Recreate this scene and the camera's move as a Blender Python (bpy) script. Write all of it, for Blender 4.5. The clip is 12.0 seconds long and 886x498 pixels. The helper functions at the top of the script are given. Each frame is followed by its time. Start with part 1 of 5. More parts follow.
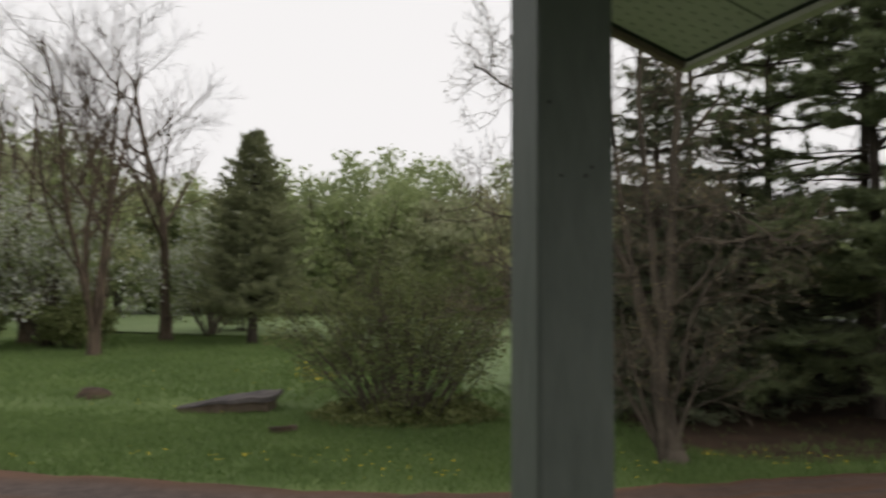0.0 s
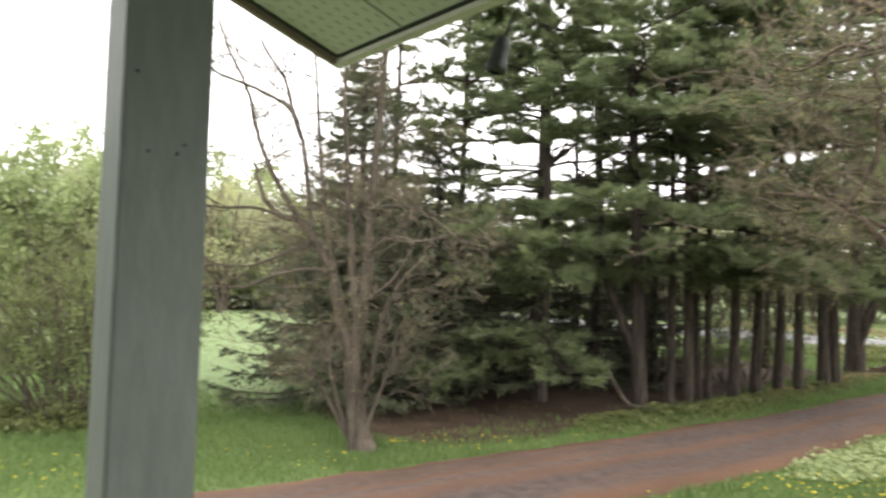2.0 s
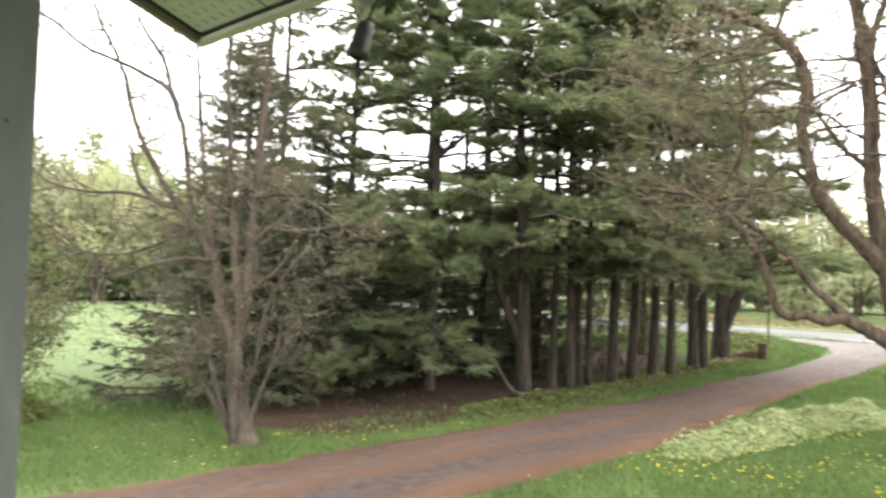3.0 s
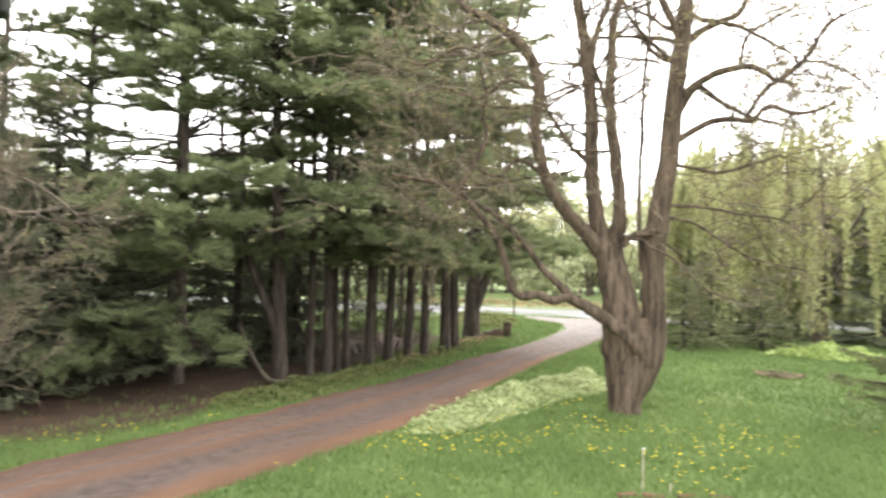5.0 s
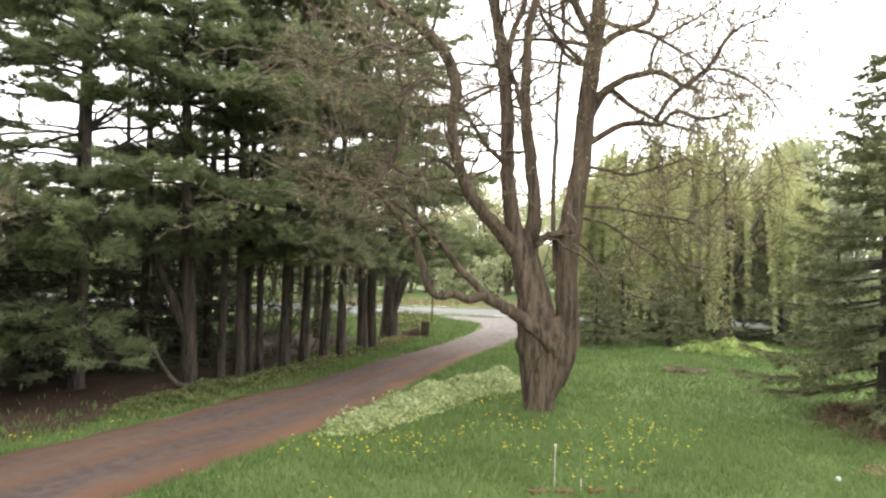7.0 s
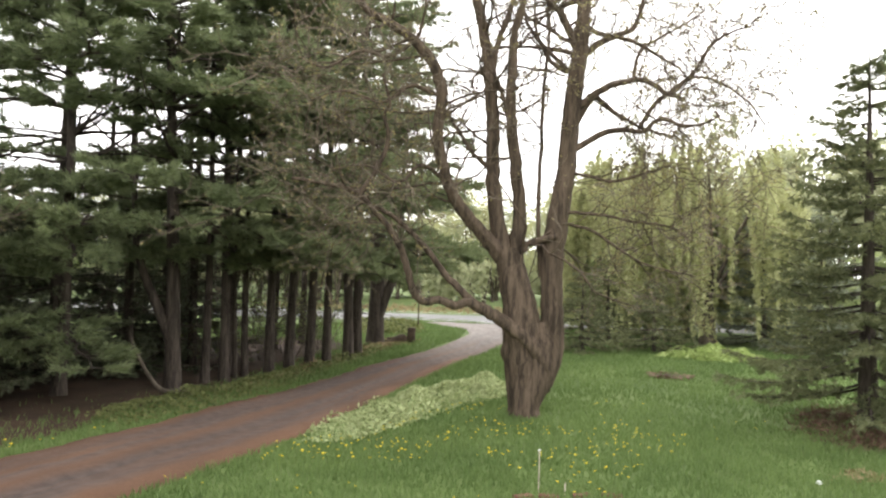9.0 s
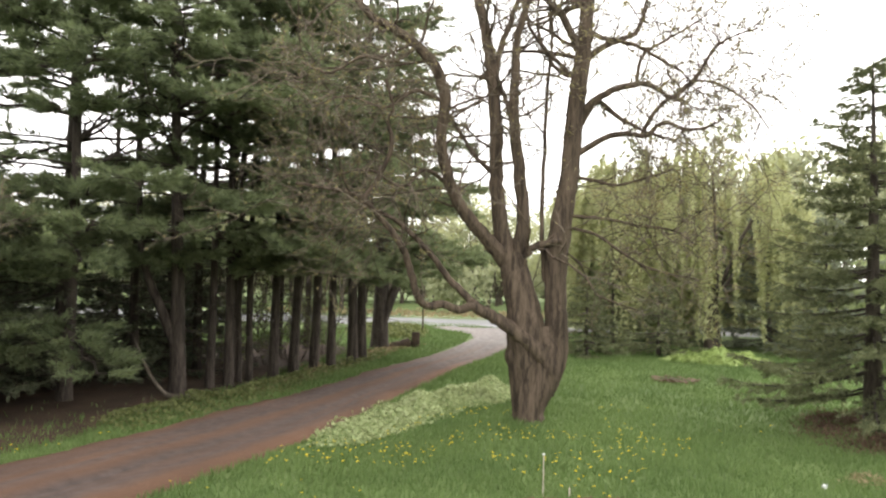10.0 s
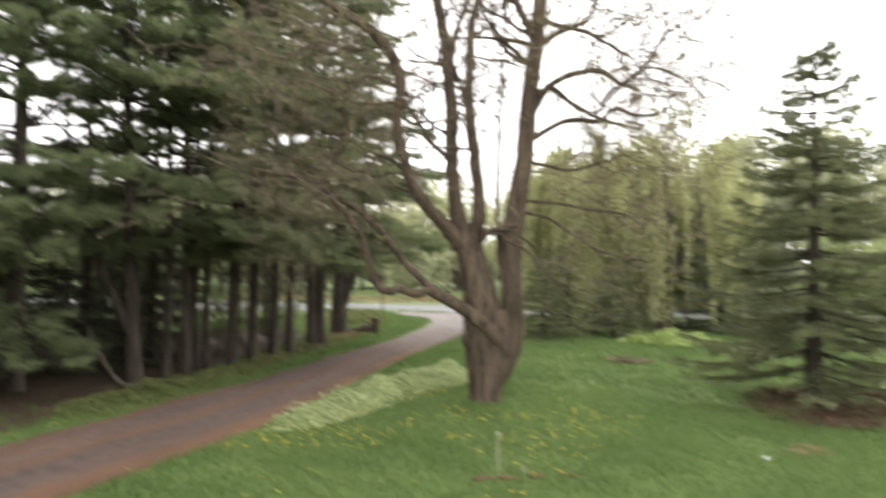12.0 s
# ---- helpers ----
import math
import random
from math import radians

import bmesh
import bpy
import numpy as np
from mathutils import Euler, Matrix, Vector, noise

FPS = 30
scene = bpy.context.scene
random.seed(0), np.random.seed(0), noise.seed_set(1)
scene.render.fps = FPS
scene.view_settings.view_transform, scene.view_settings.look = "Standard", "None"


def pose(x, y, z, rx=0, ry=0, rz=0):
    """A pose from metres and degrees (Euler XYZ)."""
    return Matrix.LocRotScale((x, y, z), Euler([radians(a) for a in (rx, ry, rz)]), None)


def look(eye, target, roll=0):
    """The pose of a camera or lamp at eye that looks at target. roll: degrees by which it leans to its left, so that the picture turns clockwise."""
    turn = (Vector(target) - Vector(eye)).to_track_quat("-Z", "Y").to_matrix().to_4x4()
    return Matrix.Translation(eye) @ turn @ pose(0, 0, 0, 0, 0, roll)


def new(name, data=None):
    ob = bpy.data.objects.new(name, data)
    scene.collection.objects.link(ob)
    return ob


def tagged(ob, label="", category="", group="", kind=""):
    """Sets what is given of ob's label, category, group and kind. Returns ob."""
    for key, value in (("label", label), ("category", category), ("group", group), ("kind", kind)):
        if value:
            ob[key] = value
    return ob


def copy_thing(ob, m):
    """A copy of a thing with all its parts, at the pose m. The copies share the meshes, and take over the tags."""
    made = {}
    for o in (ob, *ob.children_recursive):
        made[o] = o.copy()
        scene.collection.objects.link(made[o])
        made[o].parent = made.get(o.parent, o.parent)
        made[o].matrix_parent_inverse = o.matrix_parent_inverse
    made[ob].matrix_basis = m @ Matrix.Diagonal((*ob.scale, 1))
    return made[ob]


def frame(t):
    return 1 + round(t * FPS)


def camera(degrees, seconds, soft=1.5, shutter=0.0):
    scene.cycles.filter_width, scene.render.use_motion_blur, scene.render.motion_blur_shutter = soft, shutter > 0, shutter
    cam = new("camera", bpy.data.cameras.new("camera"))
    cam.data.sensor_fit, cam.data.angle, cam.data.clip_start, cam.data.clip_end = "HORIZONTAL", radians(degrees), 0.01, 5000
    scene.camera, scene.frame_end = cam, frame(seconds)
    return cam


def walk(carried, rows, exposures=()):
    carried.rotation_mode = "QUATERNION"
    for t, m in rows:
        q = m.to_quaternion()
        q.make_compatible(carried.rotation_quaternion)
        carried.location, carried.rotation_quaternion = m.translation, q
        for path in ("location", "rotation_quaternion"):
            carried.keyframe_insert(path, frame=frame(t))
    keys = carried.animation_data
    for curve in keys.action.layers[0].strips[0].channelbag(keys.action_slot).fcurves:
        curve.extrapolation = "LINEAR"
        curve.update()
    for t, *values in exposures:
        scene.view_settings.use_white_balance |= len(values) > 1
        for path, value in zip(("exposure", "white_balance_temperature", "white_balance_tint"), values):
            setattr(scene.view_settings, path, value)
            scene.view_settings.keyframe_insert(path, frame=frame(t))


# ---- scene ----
cam = camera(62.0, 12.0, soft=2.3, shutter=0.8)
# seconds, place in metres, then tilt, lean and heading in degrees
PATH = [
    (0.00, -0.072, -0.027, 2.206, 92.48, -0.22, -0.00),
    (0.50, 0.001, 0.003, 2.202, 92.45, -0.86, -5.30),
    (1.00, 0.074, 0.017, 2.211, 92.50, -0.87, -11.31),
    (1.50, 0.114, -0.003, 2.207, 92.39, -1.81, -17.37),
    (2.00, 0.147, -0.043, 2.193, 92.45, -1.71, -21.77),
    (2.50, 0.188, -0.062, 2.194, 92.26, -1.87, -26.11),
    (3.00, 0.219, -0.052, 2.193, 91.96, -1.87, -30.09),
    (3.50, 0.229, -0.042, 2.191, 91.76, -1.54, -34.64),
    (5.50, 0.427, -0.209, 2.185, 91.43, -1.32, -51.36),
    (6.00, 0.456, -0.183, 2.179, 91.51, -1.28, -53.48),
    (6.50, 0.454, -0.176, 2.185, 91.44, -1.30, -53.86),
    (7.00, 0.455, -0.181, 2.179, 91.51, -1.32, -54.24),
    (9.00, 0.448, -0.212, 2.174, 92.01, -1.39, -55.26),
    (9.50, 0.445, -0.229, 2.159, 92.33, -1.20, -55.23),
    (10.00, 0.441, -0.229, 2.175, 92.34, -1.20, -54.91),
    (10.50, 0.441, -0.251, 2.170, 92.31, -0.90, -54.47),
    (11.00, 0.444, -0.260, 2.167, 92.32, -0.57, -54.28),
    (11.50, 0.425, -0.276, 2.166, 92.56, 0.30, -54.58),
    (11.70, 0.425, -0.276, 2.166, 92.56, 0.30, -54.58),
    (12.00, 0.371, -0.333, 2.158, 91.30, -0.59, -58.02),
]
# seconds, stops, kelvin, tint
EXPOSURES = [(t, e, 6560, 13) for t, e in ((0.0, -1.46), (0.5, -1.3), (1.0, -0.76), (1.5, 0.02), (2.0, 0.38), (2.5, 0.62), (3.5, 0.7), (5.5, 0.84), (6.5, 0.45), (9.0, 0.16), (12.0, 0.11))]
walk(cam, [(t, pose(x, y, z, rx, ry, rz)) for t, x, y, z, rx, ry, rz in PATH], EXPOSURES)

# ---- sky and sun: a bright overcast morning ----
world = bpy.data.worlds.new("overcast_sky")
scene.world = world
world.use_nodes = True
wn, wl = world.node_tree.nodes, world.node_tree.links
sky = wn.new("ShaderNodeTexSky")
sky.sky_type = "NISHITA"
sky.sun_disc = False
sky.sun_elevation, sky.sun_rotation = radians(38), radians(100)
sky.dust_density, sky.air_density = 4.0, 1.0
grey = wn.new("ShaderNodeHueSaturation")
grey.inputs["Saturation"].default_value = 0.22
wl.new(sky.outputs[0], grey.inputs["Color"])
cloud = wn.new("ShaderNodeMix")
cloud.data_type = "RGBA"
cloud.inputs["Factor"].default_value = 0.8
cloud.inputs["B"].default_value = (20.0, 20.0, 19.7, 1)
wl.new(grey.outputs[0], cloud.inputs["A"])
wl.new(cloud.outputs["Result"], wn["Background"].inputs[0])
wn["Background"].inputs[1].default_value = 0.15
sun = new("sun", bpy.data.lights.new("sun", "SUN"))
sun.data.energy, sun.data.angle, sun.data.color = 1.5, radians(30), (1.0, 0.95, 0.88)
sun.matrix_world = look((30, -5, 24), (0, 0, 0))


# ---- materials ----
def material(name, dark, light, scale=8.0, rough=0.85, bump=0.3, island=0.0, through_light=0.0, detail=6.0, stretch=(1, 1, 1), fine=60.0, lo=0.5, hi=1.05, spec=0.25):
    """Two tones mixed by coarse and fine noise, with relief; island varies the tone from piece to piece."""
    m = bpy.data.materials.new(name)
    m.use_nodes = True
    n, l = m.node_tree.nodes, m.node_tree.links
    b = n["Principled BSDF"]
    b.inputs["Roughness"].default_value = rough
    b.inputs["Specular IOR Level"].default_value = spec
    co = n.new("ShaderNodeTexCoord")
    mp = n.new("ShaderNodeMapping")
    mp.inputs["Scale"].default_value = stretch
    l.new(co.outputs["Object"], mp.inputs["Vector"])
    big, small = n.new("ShaderNodeTexNoise"), n.new("ShaderNodeTexNoise")
    big.inputs["Scale"].default_value, small.inputs["Scale"].default_value = scale, fine
    big.inputs["Detail"].default_value = detail
    small.inputs["Detail"].default_value = 3
    for t in (big, small):
        l.new(mp.outputs[0], t.inputs["Vector"])
    add = n.new("ShaderNodeMath")
    add.operation = "MULTIPLY_ADD"
    l.new(small.outputs["Fac"], add.inputs[0])
    add.inputs[1].default_value = 0.55
    l.new(big.outputs["Fac"], add.inputs[2])
    value = add.outputs[0]
    if island:
        geo = n.new("ShaderNodeNewGeometry")
        more = n.new("ShaderNodeMath")
        more.operation = "MULTIPLY_ADD"
        l.new(geo.outputs["Random Per Island"], more.inputs[0])
        more.inputs[1].default_value = island
        l.new(value, more.inputs[2])
        value = more.outputs[0]
    rng = n.new("ShaderNodeMapRange")
    rng.inputs["From Min"].default_value, rng.inputs["From Max"].default_value = lo, hi + island
    l.new(value, rng.inputs["Value"])
    mix = n.new("ShaderNodeMix")
    mix.data_type = "RGBA"
    mix.inputs["A"].default_value, mix.inputs["B"].default_value = (*dark, 1), (*light, 1)
    l.new(rng.outputs[0], mix.inputs["Factor"])
    l.new(mix.outputs["Result"], b.inputs["Base Color"])
    if bump:
        bp = n.new("ShaderNodeBump")
        bp.inputs["Strength"].default_value, bp.inputs["Distance"].default_value = bump, 0.02
        l.new(add.outputs[0], bp.inputs["Height"])
        l.new(bp.outputs[0], b.inputs["Normal"])
    if through_light:
        tr, ms = n.new("ShaderNodeBsdfTranslucent"), n.new("ShaderNodeMixShader")
        l.new(mix.outputs["Result"], tr.inputs["Color"])
        ms.inputs[0].default_value = through_light
        l.new(b.outputs[0], ms.inputs[1])
        l.new(tr.outputs[0], ms.inputs[2])
        l.new(ms.outputs[0], n["Material Output"].inputs["Surface"])
    return m


M = {
    "lawn": material("lawn", (0.06, 0.097, 0.029), (0.15, 0.203, 0.066), 0.5, 0.95, 0.5, fine=25),
    "blades": material("grass_blades", (0.09, 0.15, 0.047), (0.206, 0.288, 0.098), 0.55, 0.7, 0, 0.35, 0.3, fine=5),
    # far grass, paler than the lawn: sunlit brightness put into the colour
    "field": material("pale_field_grass", (0.13, 0.185, 0.078), (0.19, 0.245, 0.115), 0.25, 0.95, 0.3, fine=8),
    # brown needles, with some of the pines' shade put into the colour
    "litter": material("needle_litter", (0.032, 0.021, 0.013), (0.085, 0.054, 0.034), 1.5, 0.95, 0.5, fine=40),
    "asphalt": material("wet_asphalt", (0.13, 0.13, 0.135), (0.21, 0.21, 0.215), 0.6, 0.45, 0.2, fine=90),
    "line": material("road_paint", (0.55, 0.55, 0.52), (0.8, 0.8, 0.78), 3, 0.7, 0.1),
    "bark": material("ridged_bark", (0.04, 0.03, 0.022), (0.152, 0.114, 0.082), 14, 0.95, 1.0, stretch=(1, 1, 0.12), fine=60, lo=0.6, hi=0.95),
    "grey_bark": material("grey_bark", (0.045, 0.037, 0.029), (0.145, 0.12, 0.092), 8, 0.95, 0.9, stretch=(1, 1, 0.2), fine=45, lo=0.55, hi=1.0),
    "twig": material("tan_twig_bark", (0.095, 0.076, 0.055), (0.24, 0.2, 0.15), 8, 0.9, 0, fine=45),
    "pine_bark": material("pine_bark", (0.032, 0.026, 0.021), (0.1, 0.081, 0.066), 12, 0.95, 1.0, stretch=(1, 1, 0.15), fine=50, lo=0.6, hi=0.98),
    "needles": material("pine_needles", (0.1, 0.132, 0.065), (0.318, 0.37, 0.188), 0.9, 0.5, 0, 0.5, 0.5, fine=6, spec=0.4),
    "spruce": material("spruce_needles", (0.06, 0.074, 0.046), (0.185, 0.2, 0.115), 1.2, 0.6, 0, 0.5, 0.2, fine=7, spec=0.4),
    "old_spruce": material("sparse_spruce_needles", (0.082, 0.098, 0.05), (0.28, 0.298, 0.15), 1.2, 0.65, 0, 0.5, 0.28, fine=7),
    # spruce needles paled for distance: the haze is put into the colour
    "hazed_spruce": material("hazed_spruce_needles", (0.13, 0.153, 0.112), (0.345, 0.375, 0.262), 1.2, 0.65, 0, 0.5, 0.33, fine=7),
    # lit copy of the spruce needles, with the brightness put into the colour
    "brightened_spruce": material("brightened_spruce_needles", (0.14, 0.16, 0.092), (0.41, 0.43, 0.24), 1.2, 0.65, 0, 0.5, 0.4, fine=7),
    # young leaves, paled and greyed further to put distance haze into the colour
    "spring": material("spring_leaves", (0.29, 0.315, 0.18), (0.54, 0.555, 0.36), 0.6, 0.6, 0, 0.5, 0.5, fine=5),
    "catkin": material("opening_leaves", (0.26, 0.24, 0.09), (0.50, 0.45, 0.22), 0.6, 0.6, 0, 0.5, 0.4, fine=5),
    "wood_leaf": material("woodland_leaves", (0.19, 0.24, 0.105), (0.47, 0.53, 0.265), 0.25, 0.6, 0, 0.5, 0.45, fine=3),
    "willow": material("willow_leaves", (0.335, 0.35, 0.16), (0.61, 0.62, 0.35), 0.4, 0.6, 0, 0.5, 0.5, fine=5),
    "bush": material("shrub_leaves", (0.085, 0.11, 0.04), (0.265, 0.295, 0.118), 0.9, 0.6, 0, 0.5, 0.4, fine=8),
    "bud": material("brown_buds", (0.22, 0.185, 0.08), (0.43, 0.38, 0.17), 1, 0.7, 0, 0.5, 0.35),
    "blossom": material("white_blossom", (0.40, 0.42, 0.34), (0.80, 0.80, 0.74), 1, 0.6, 0, 0.5, 0.3),
    "pale": material("variegated_leaves", (0.20, 0.265, 0.09), (0.56, 0.61, 0.34), 2.0, 0.6, 0, 0.7, 0.3, fine=12),
    "weed": material("weed_leaves", (0.085, 0.108, 0.036), (0.255, 0.275, 0.105), 1.5, 0.6, 0, 0.6, 0.3, fine=8),
    "hosta": material("hosta_leaves", (0.27, 0.36, 0.11), (0.45, 0.545, 0.21), 1.5, 0.6, 0, 0.5, 0.3),
    "brush": material("dry_brush", (0.075, 0.05, 0.035), (0.21, 0.135, 0.088), 2, 0.9, 0, 0.6),
    "yellow": material("dandelion_petals", (0.65, 0.48, 0.02), (0.85, 0.70, 0.08), 20, 0.7, 0, 0.3),
    "paint": material("grey_green_paint", (0.115, 0.132, 0.12), (0.165, 0.182, 0.168), 2.2, 0.55, 0.25, fine=35, stretch=(1, 1, 0.3)),
    "soffit": material("pale_green_vinyl", (0.41, 0.425, 0.385), (0.5, 0.515, 0.47), 2, 0.5, 0.05),
    "fascia": material("cream_fascia", (0.36, 0.36, 0.29), (0.50, 0.50, 0.42), 4, 0.55, 0.1),
    "fascia_brown": material("dull_brown_fascia", (0.14, 0.105, 0.085), (0.23, 0.18, 0.15), 4, 0.6, 0.1),
    "dark": material("gap_shade_and_knots", (0.02, 0.025, 0.02), (0.04, 0.05, 0.04), 8, 0.9, 0),
    "vent": material("vent_holes", (0.27, 0.285, 0.25), (0.34, 0.355, 0.31), 8, 0.9, 0),
    "seam": material("soffit_joint", (0.13, 0.14, 0.12), (0.19, 0.20, 0.17), 8, 0.9, 0),
    "rubber": material("black_rubber", (0.012, 0.014, 0.012), (0.03, 0.035, 0.03), 12, 0.5, 0.1),
    # tone of the unseen wall, kept dark to cut bounce light
    "siding": material("grey_green_siding", (0.13, 0.15, 0.13), (0.20, 0.22, 0.20), 2, 0.6, 0.1),
    "shingle": material("roof_shingles", (0.06, 0.06, 0.06), (0.14, 0.13, 0.12), 6, 0.95, 0.4),
    "deck": material("weathered_deck", (0.16, 0.14, 0.12), (0.30, 0.27, 0.23), 5, 0.85, 0.3, stretch=(0.2, 1, 1)),
    "slab": material("weathered_slab", (0.045, 0.042, 0.045), (0.14, 0.12, 0.11), 3, 0.9, 0.6),
    "slab_side": material("slab_edge", (0.09, 0.065, 0.05), (0.22, 0.17, 0.13), 4, 0.9, 0.6),
    "log": material("rotting_log", (0.028, 0.022, 0.017), (0.105, 0.072, 0.047), 6, 0.95, 0.7),
    "brick": material("red_brick", (0.1, 0.05, 0.034), (0.2, 0.1, 0.07), 6, 0.9, 0.4),
    "stake": material("bleached_stake", (0.35, 0.30, 0.24), (0.60, 0.54, 0.45), 8, 0.8, 0.3),
    "litterbag": material("white_plastic", (0.6, 0.62, 0.6), (0.85, 0.86, 0.84), 5, 0.4, 0.1),
    "dry": material("dry_grass", (0.22, 0.16, 0.09), (0.42, 0.33, 0.20), 2, 0.9, 0, 0.5, 0.2),
    "house_far": material("pale_clapboard", (0.55, 0.57, 0.6), (0.75, 0.77, 0.8), 3, 0.7, 0.1),
}


def gravel_material():
    """Reddish gravel; greyer, paler stones in the wheel tracks, streaked along the drive; paler grey towards the road.
    """
    m = material("gravel", (0.06, 0.035, 0.023), (0.155, 0.085, 0.051), 1.6, 0.95, 0.7, fine=55)
    n, l = m.node_tree.nodes, m.node_tree.links
    flow = n.new("ShaderNodeAttribute")
    flow.attribute_name = "flow"
    first = n["Mapping"]
    first.inputs["Scale"].default_value = (0.3, 2.4, 1.0)
    l.new(flow.outputs["Vector"], first.inputs["Vector"])
    mp = n.new("ShaderNodeMapping")
    mp.inputs["Scale"].default_value = (0.06, 6.0, 1.0)
    l.new(flow.outputs["Vector"], mp.inputs["Vector"])
    streak = n.new("ShaderNodeTexNoise")
    streak.inputs["Scale"].default_value, streak.inputs["Detail"].default_value = 2.0, 6.0
    l.new(mp.outputs[0], streak.inputs["Vector"])
    sep = n.new("ShaderNodeSeparateXYZ")
    l.new(flow.outputs["Vector"], sep.inputs[0])
    ramp = n.new("ShaderNodeValToRGB")
    e = ramp.color_ramp.elements
    e[0].position, e[0].color = 0.08, (0, 0, 0, 1)
    e[1].position, e[1].color = 0.92, (0, 0, 0, 1)
    for at, v in ((0.22, 0.7), (0.36, 0.75), (0.50, 0.06), (0.64, 0.7), (0.78, 0.65)):
        q = e.new(at)
        q.color = (v, v, v, 1)
    l.new(sep.outputs["Y"], ramp.inputs["Fac"])
    amount = n.new("ShaderNodeMath")
    amount.operation = "MULTIPLY"
    boost = n.new("ShaderNodeMapRange")
    boost.inputs["From Min"].default_value, boost.inputs["From Max"].default_value = 0.28, 0.52
    l.new(streak.outputs["Fac"], boost.inputs["Value"])
    l.new(ramp.outputs[0], amount.inputs[0])
    l.new(boost.outputs[0], amount.inputs[1])
    stones = n.new("ShaderNodeTexNoise")
    stones.inputs["Scale"].default_value, stones.inputs["Detail"].default_value = 7.0, 9.0
    l.new(n["Texture Coordinate"].outputs["Object"], stones.inputs["Vector"])
    track = n.new("ShaderNodeValToRGB")
    track.color_ramp.elements[0].position, track.color_ramp.elements[0].color = 0.35, (0.05, 0.046, 0.047, 1)
    track.color_ramp.elements[1].position, track.color_ramp.elements[1].color = 0.68, (0.105, 0.09, 0.083, 1)
    l.new(stones.outputs["Fac"], track.inputs["Fac"])
    b = n["Principled BSDF"]
    old = b.inputs["Base Color"].links[0].from_socket
    mix = n.new("ShaderNodeMix")
    mix.data_type = "RGBA"
    l.new(amount.outputs[0], mix.inputs["Factor"])
    l.new(old, mix.inputs["A"])
    l.new(track.outputs[0], mix.inputs["B"])
    co = n["Texture Coordinate"]
    place = n.new("ShaderNodeSeparateXYZ")
    l.new(co.outputs["Object"], place.inputs[0])
    far_fade = n.new("ShaderNodeMapRange")
    far_fade.inputs["From Min"].default_value, far_fade.inputs["From Max"].default_value = 14.5, 23.0
    far_fade.inputs["To Max"].default_value = 0.85
    l.new(place.outputs["X"], far_fade.inputs["Value"])
    far_tone = n.new("ShaderNodeValToRGB")
    far_tone.color_ramp.elements[0].position, far_tone.color_ramp.elements[0].color = 0.3, (0.15, 0.135, 0.125, 1)
    far_tone.color_ramp.elements[1].position, far_tone.color_ramp.elements[1].color = 0.7, (0.34, 0.315, 0.295, 1)
    l.new(stones.outputs["Fac"], far_tone.inputs["Fac"])
    end = n.new("ShaderNodeMix")
    end.data_type = "RGBA"
    l.new(far_fade.outputs[0], end.inputs["Factor"])
    l.new(mix.outputs["Result"], end.inputs["A"])
    l.new(far_tone.outputs[0], end.inputs["B"])
    l.new(end.outputs["Result"], b.inputs["Base Color"])
    return m


M["gravel"] = gravel_material()


# ---- geometry helpers ----
class Geo:
    """Collects pieces of a mesh."""

    def __init__(self):
        self.v, self.f, self.n = [], {3: [], 4: []}, 0

    def add(self, verts, faces):
        verts, faces = np.asarray(verts, float), np.asarray(faces, int)
        self.v.append(verts.reshape(-1, 3))
        self.f[faces.shape[1]].append(faces + self.n)
        self.n += len(self.v[-1])
        return self

    def box(self, lo, hi, m=None):
        x0, y0, z0 = lo
        x1, y1, z1 = hi
        v = [Vector(p) for p in ((x0, y0, z0), (x1, y0, z0), (x1, y1, z0), (x0, y1, z0), (x0, y0, z1), (x1, y0, z1), (x1, y1, z1), (x0, y1, z1))]
        if m is not None:
            v = [m @ p for p in v]
        return self.add([tuple(p) for p in v], [(0, 3, 2, 1), (4, 5, 6, 7), (0, 1, 5, 4), (1, 2, 6, 5), (2, 3, 7, 6), (3, 0, 4, 7)])

    def mesh(self, name, smooth=True):
        me = bpy.data.meshes.new(name)
        v = np.concatenate(self.v)
        loops, totals = [], []
        for k in (3, 4):
            if self.f[k]:
                f = np.concatenate(self.f[k])
                loops.append(f.ravel())
                totals.append(np.full(len(f), k))
        loops, totals = np.concatenate(loops), np.concatenate(totals)
        me.vertices.add(len(v))
        me.vertices.foreach_set("co", v.ravel())
        me.loops.add(len(loops))
        me.loops.foreach_set("vertex_index", loops.astype(np.int32))
        me.polygons.add(len(totals))
        me.polygons.foreach_set("loop_start", np.r_[0, np.cumsum(totals)[:-1]].astype(np.int32))
        me.polygons.foreach_set("use_smooth", np.full(len(totals), smooth))
        me.update(calc_edges=True)
        return me


def part(name, geo, mat, parent=None, label="", smooth=True):
    me = geo.mesh(name, smooth) if isinstance(geo, Geo) else geo
    if not me.materials:
        me.materials.append(M[mat])
    ob = new(name, me)
    if parent is not None:
        ob.parent = parent
    if label:
        ob["label"] = label
    return ob


def thing(name, x, y, z=0.0, rz=0.0, label="", category="", group="", kind=""):
    ob = new(name)
    ob.matrix_basis = pose(x, y, z, 0, 0, rz)
    ob.empty_display_size = 0.2
    return tagged(ob, label, category, group, kind)


def unit(a):
    a = np.asarray(a, float)
    return a / np.maximum(np.linalg.norm(a, axis=-1, keepdims=True), 1e-9)


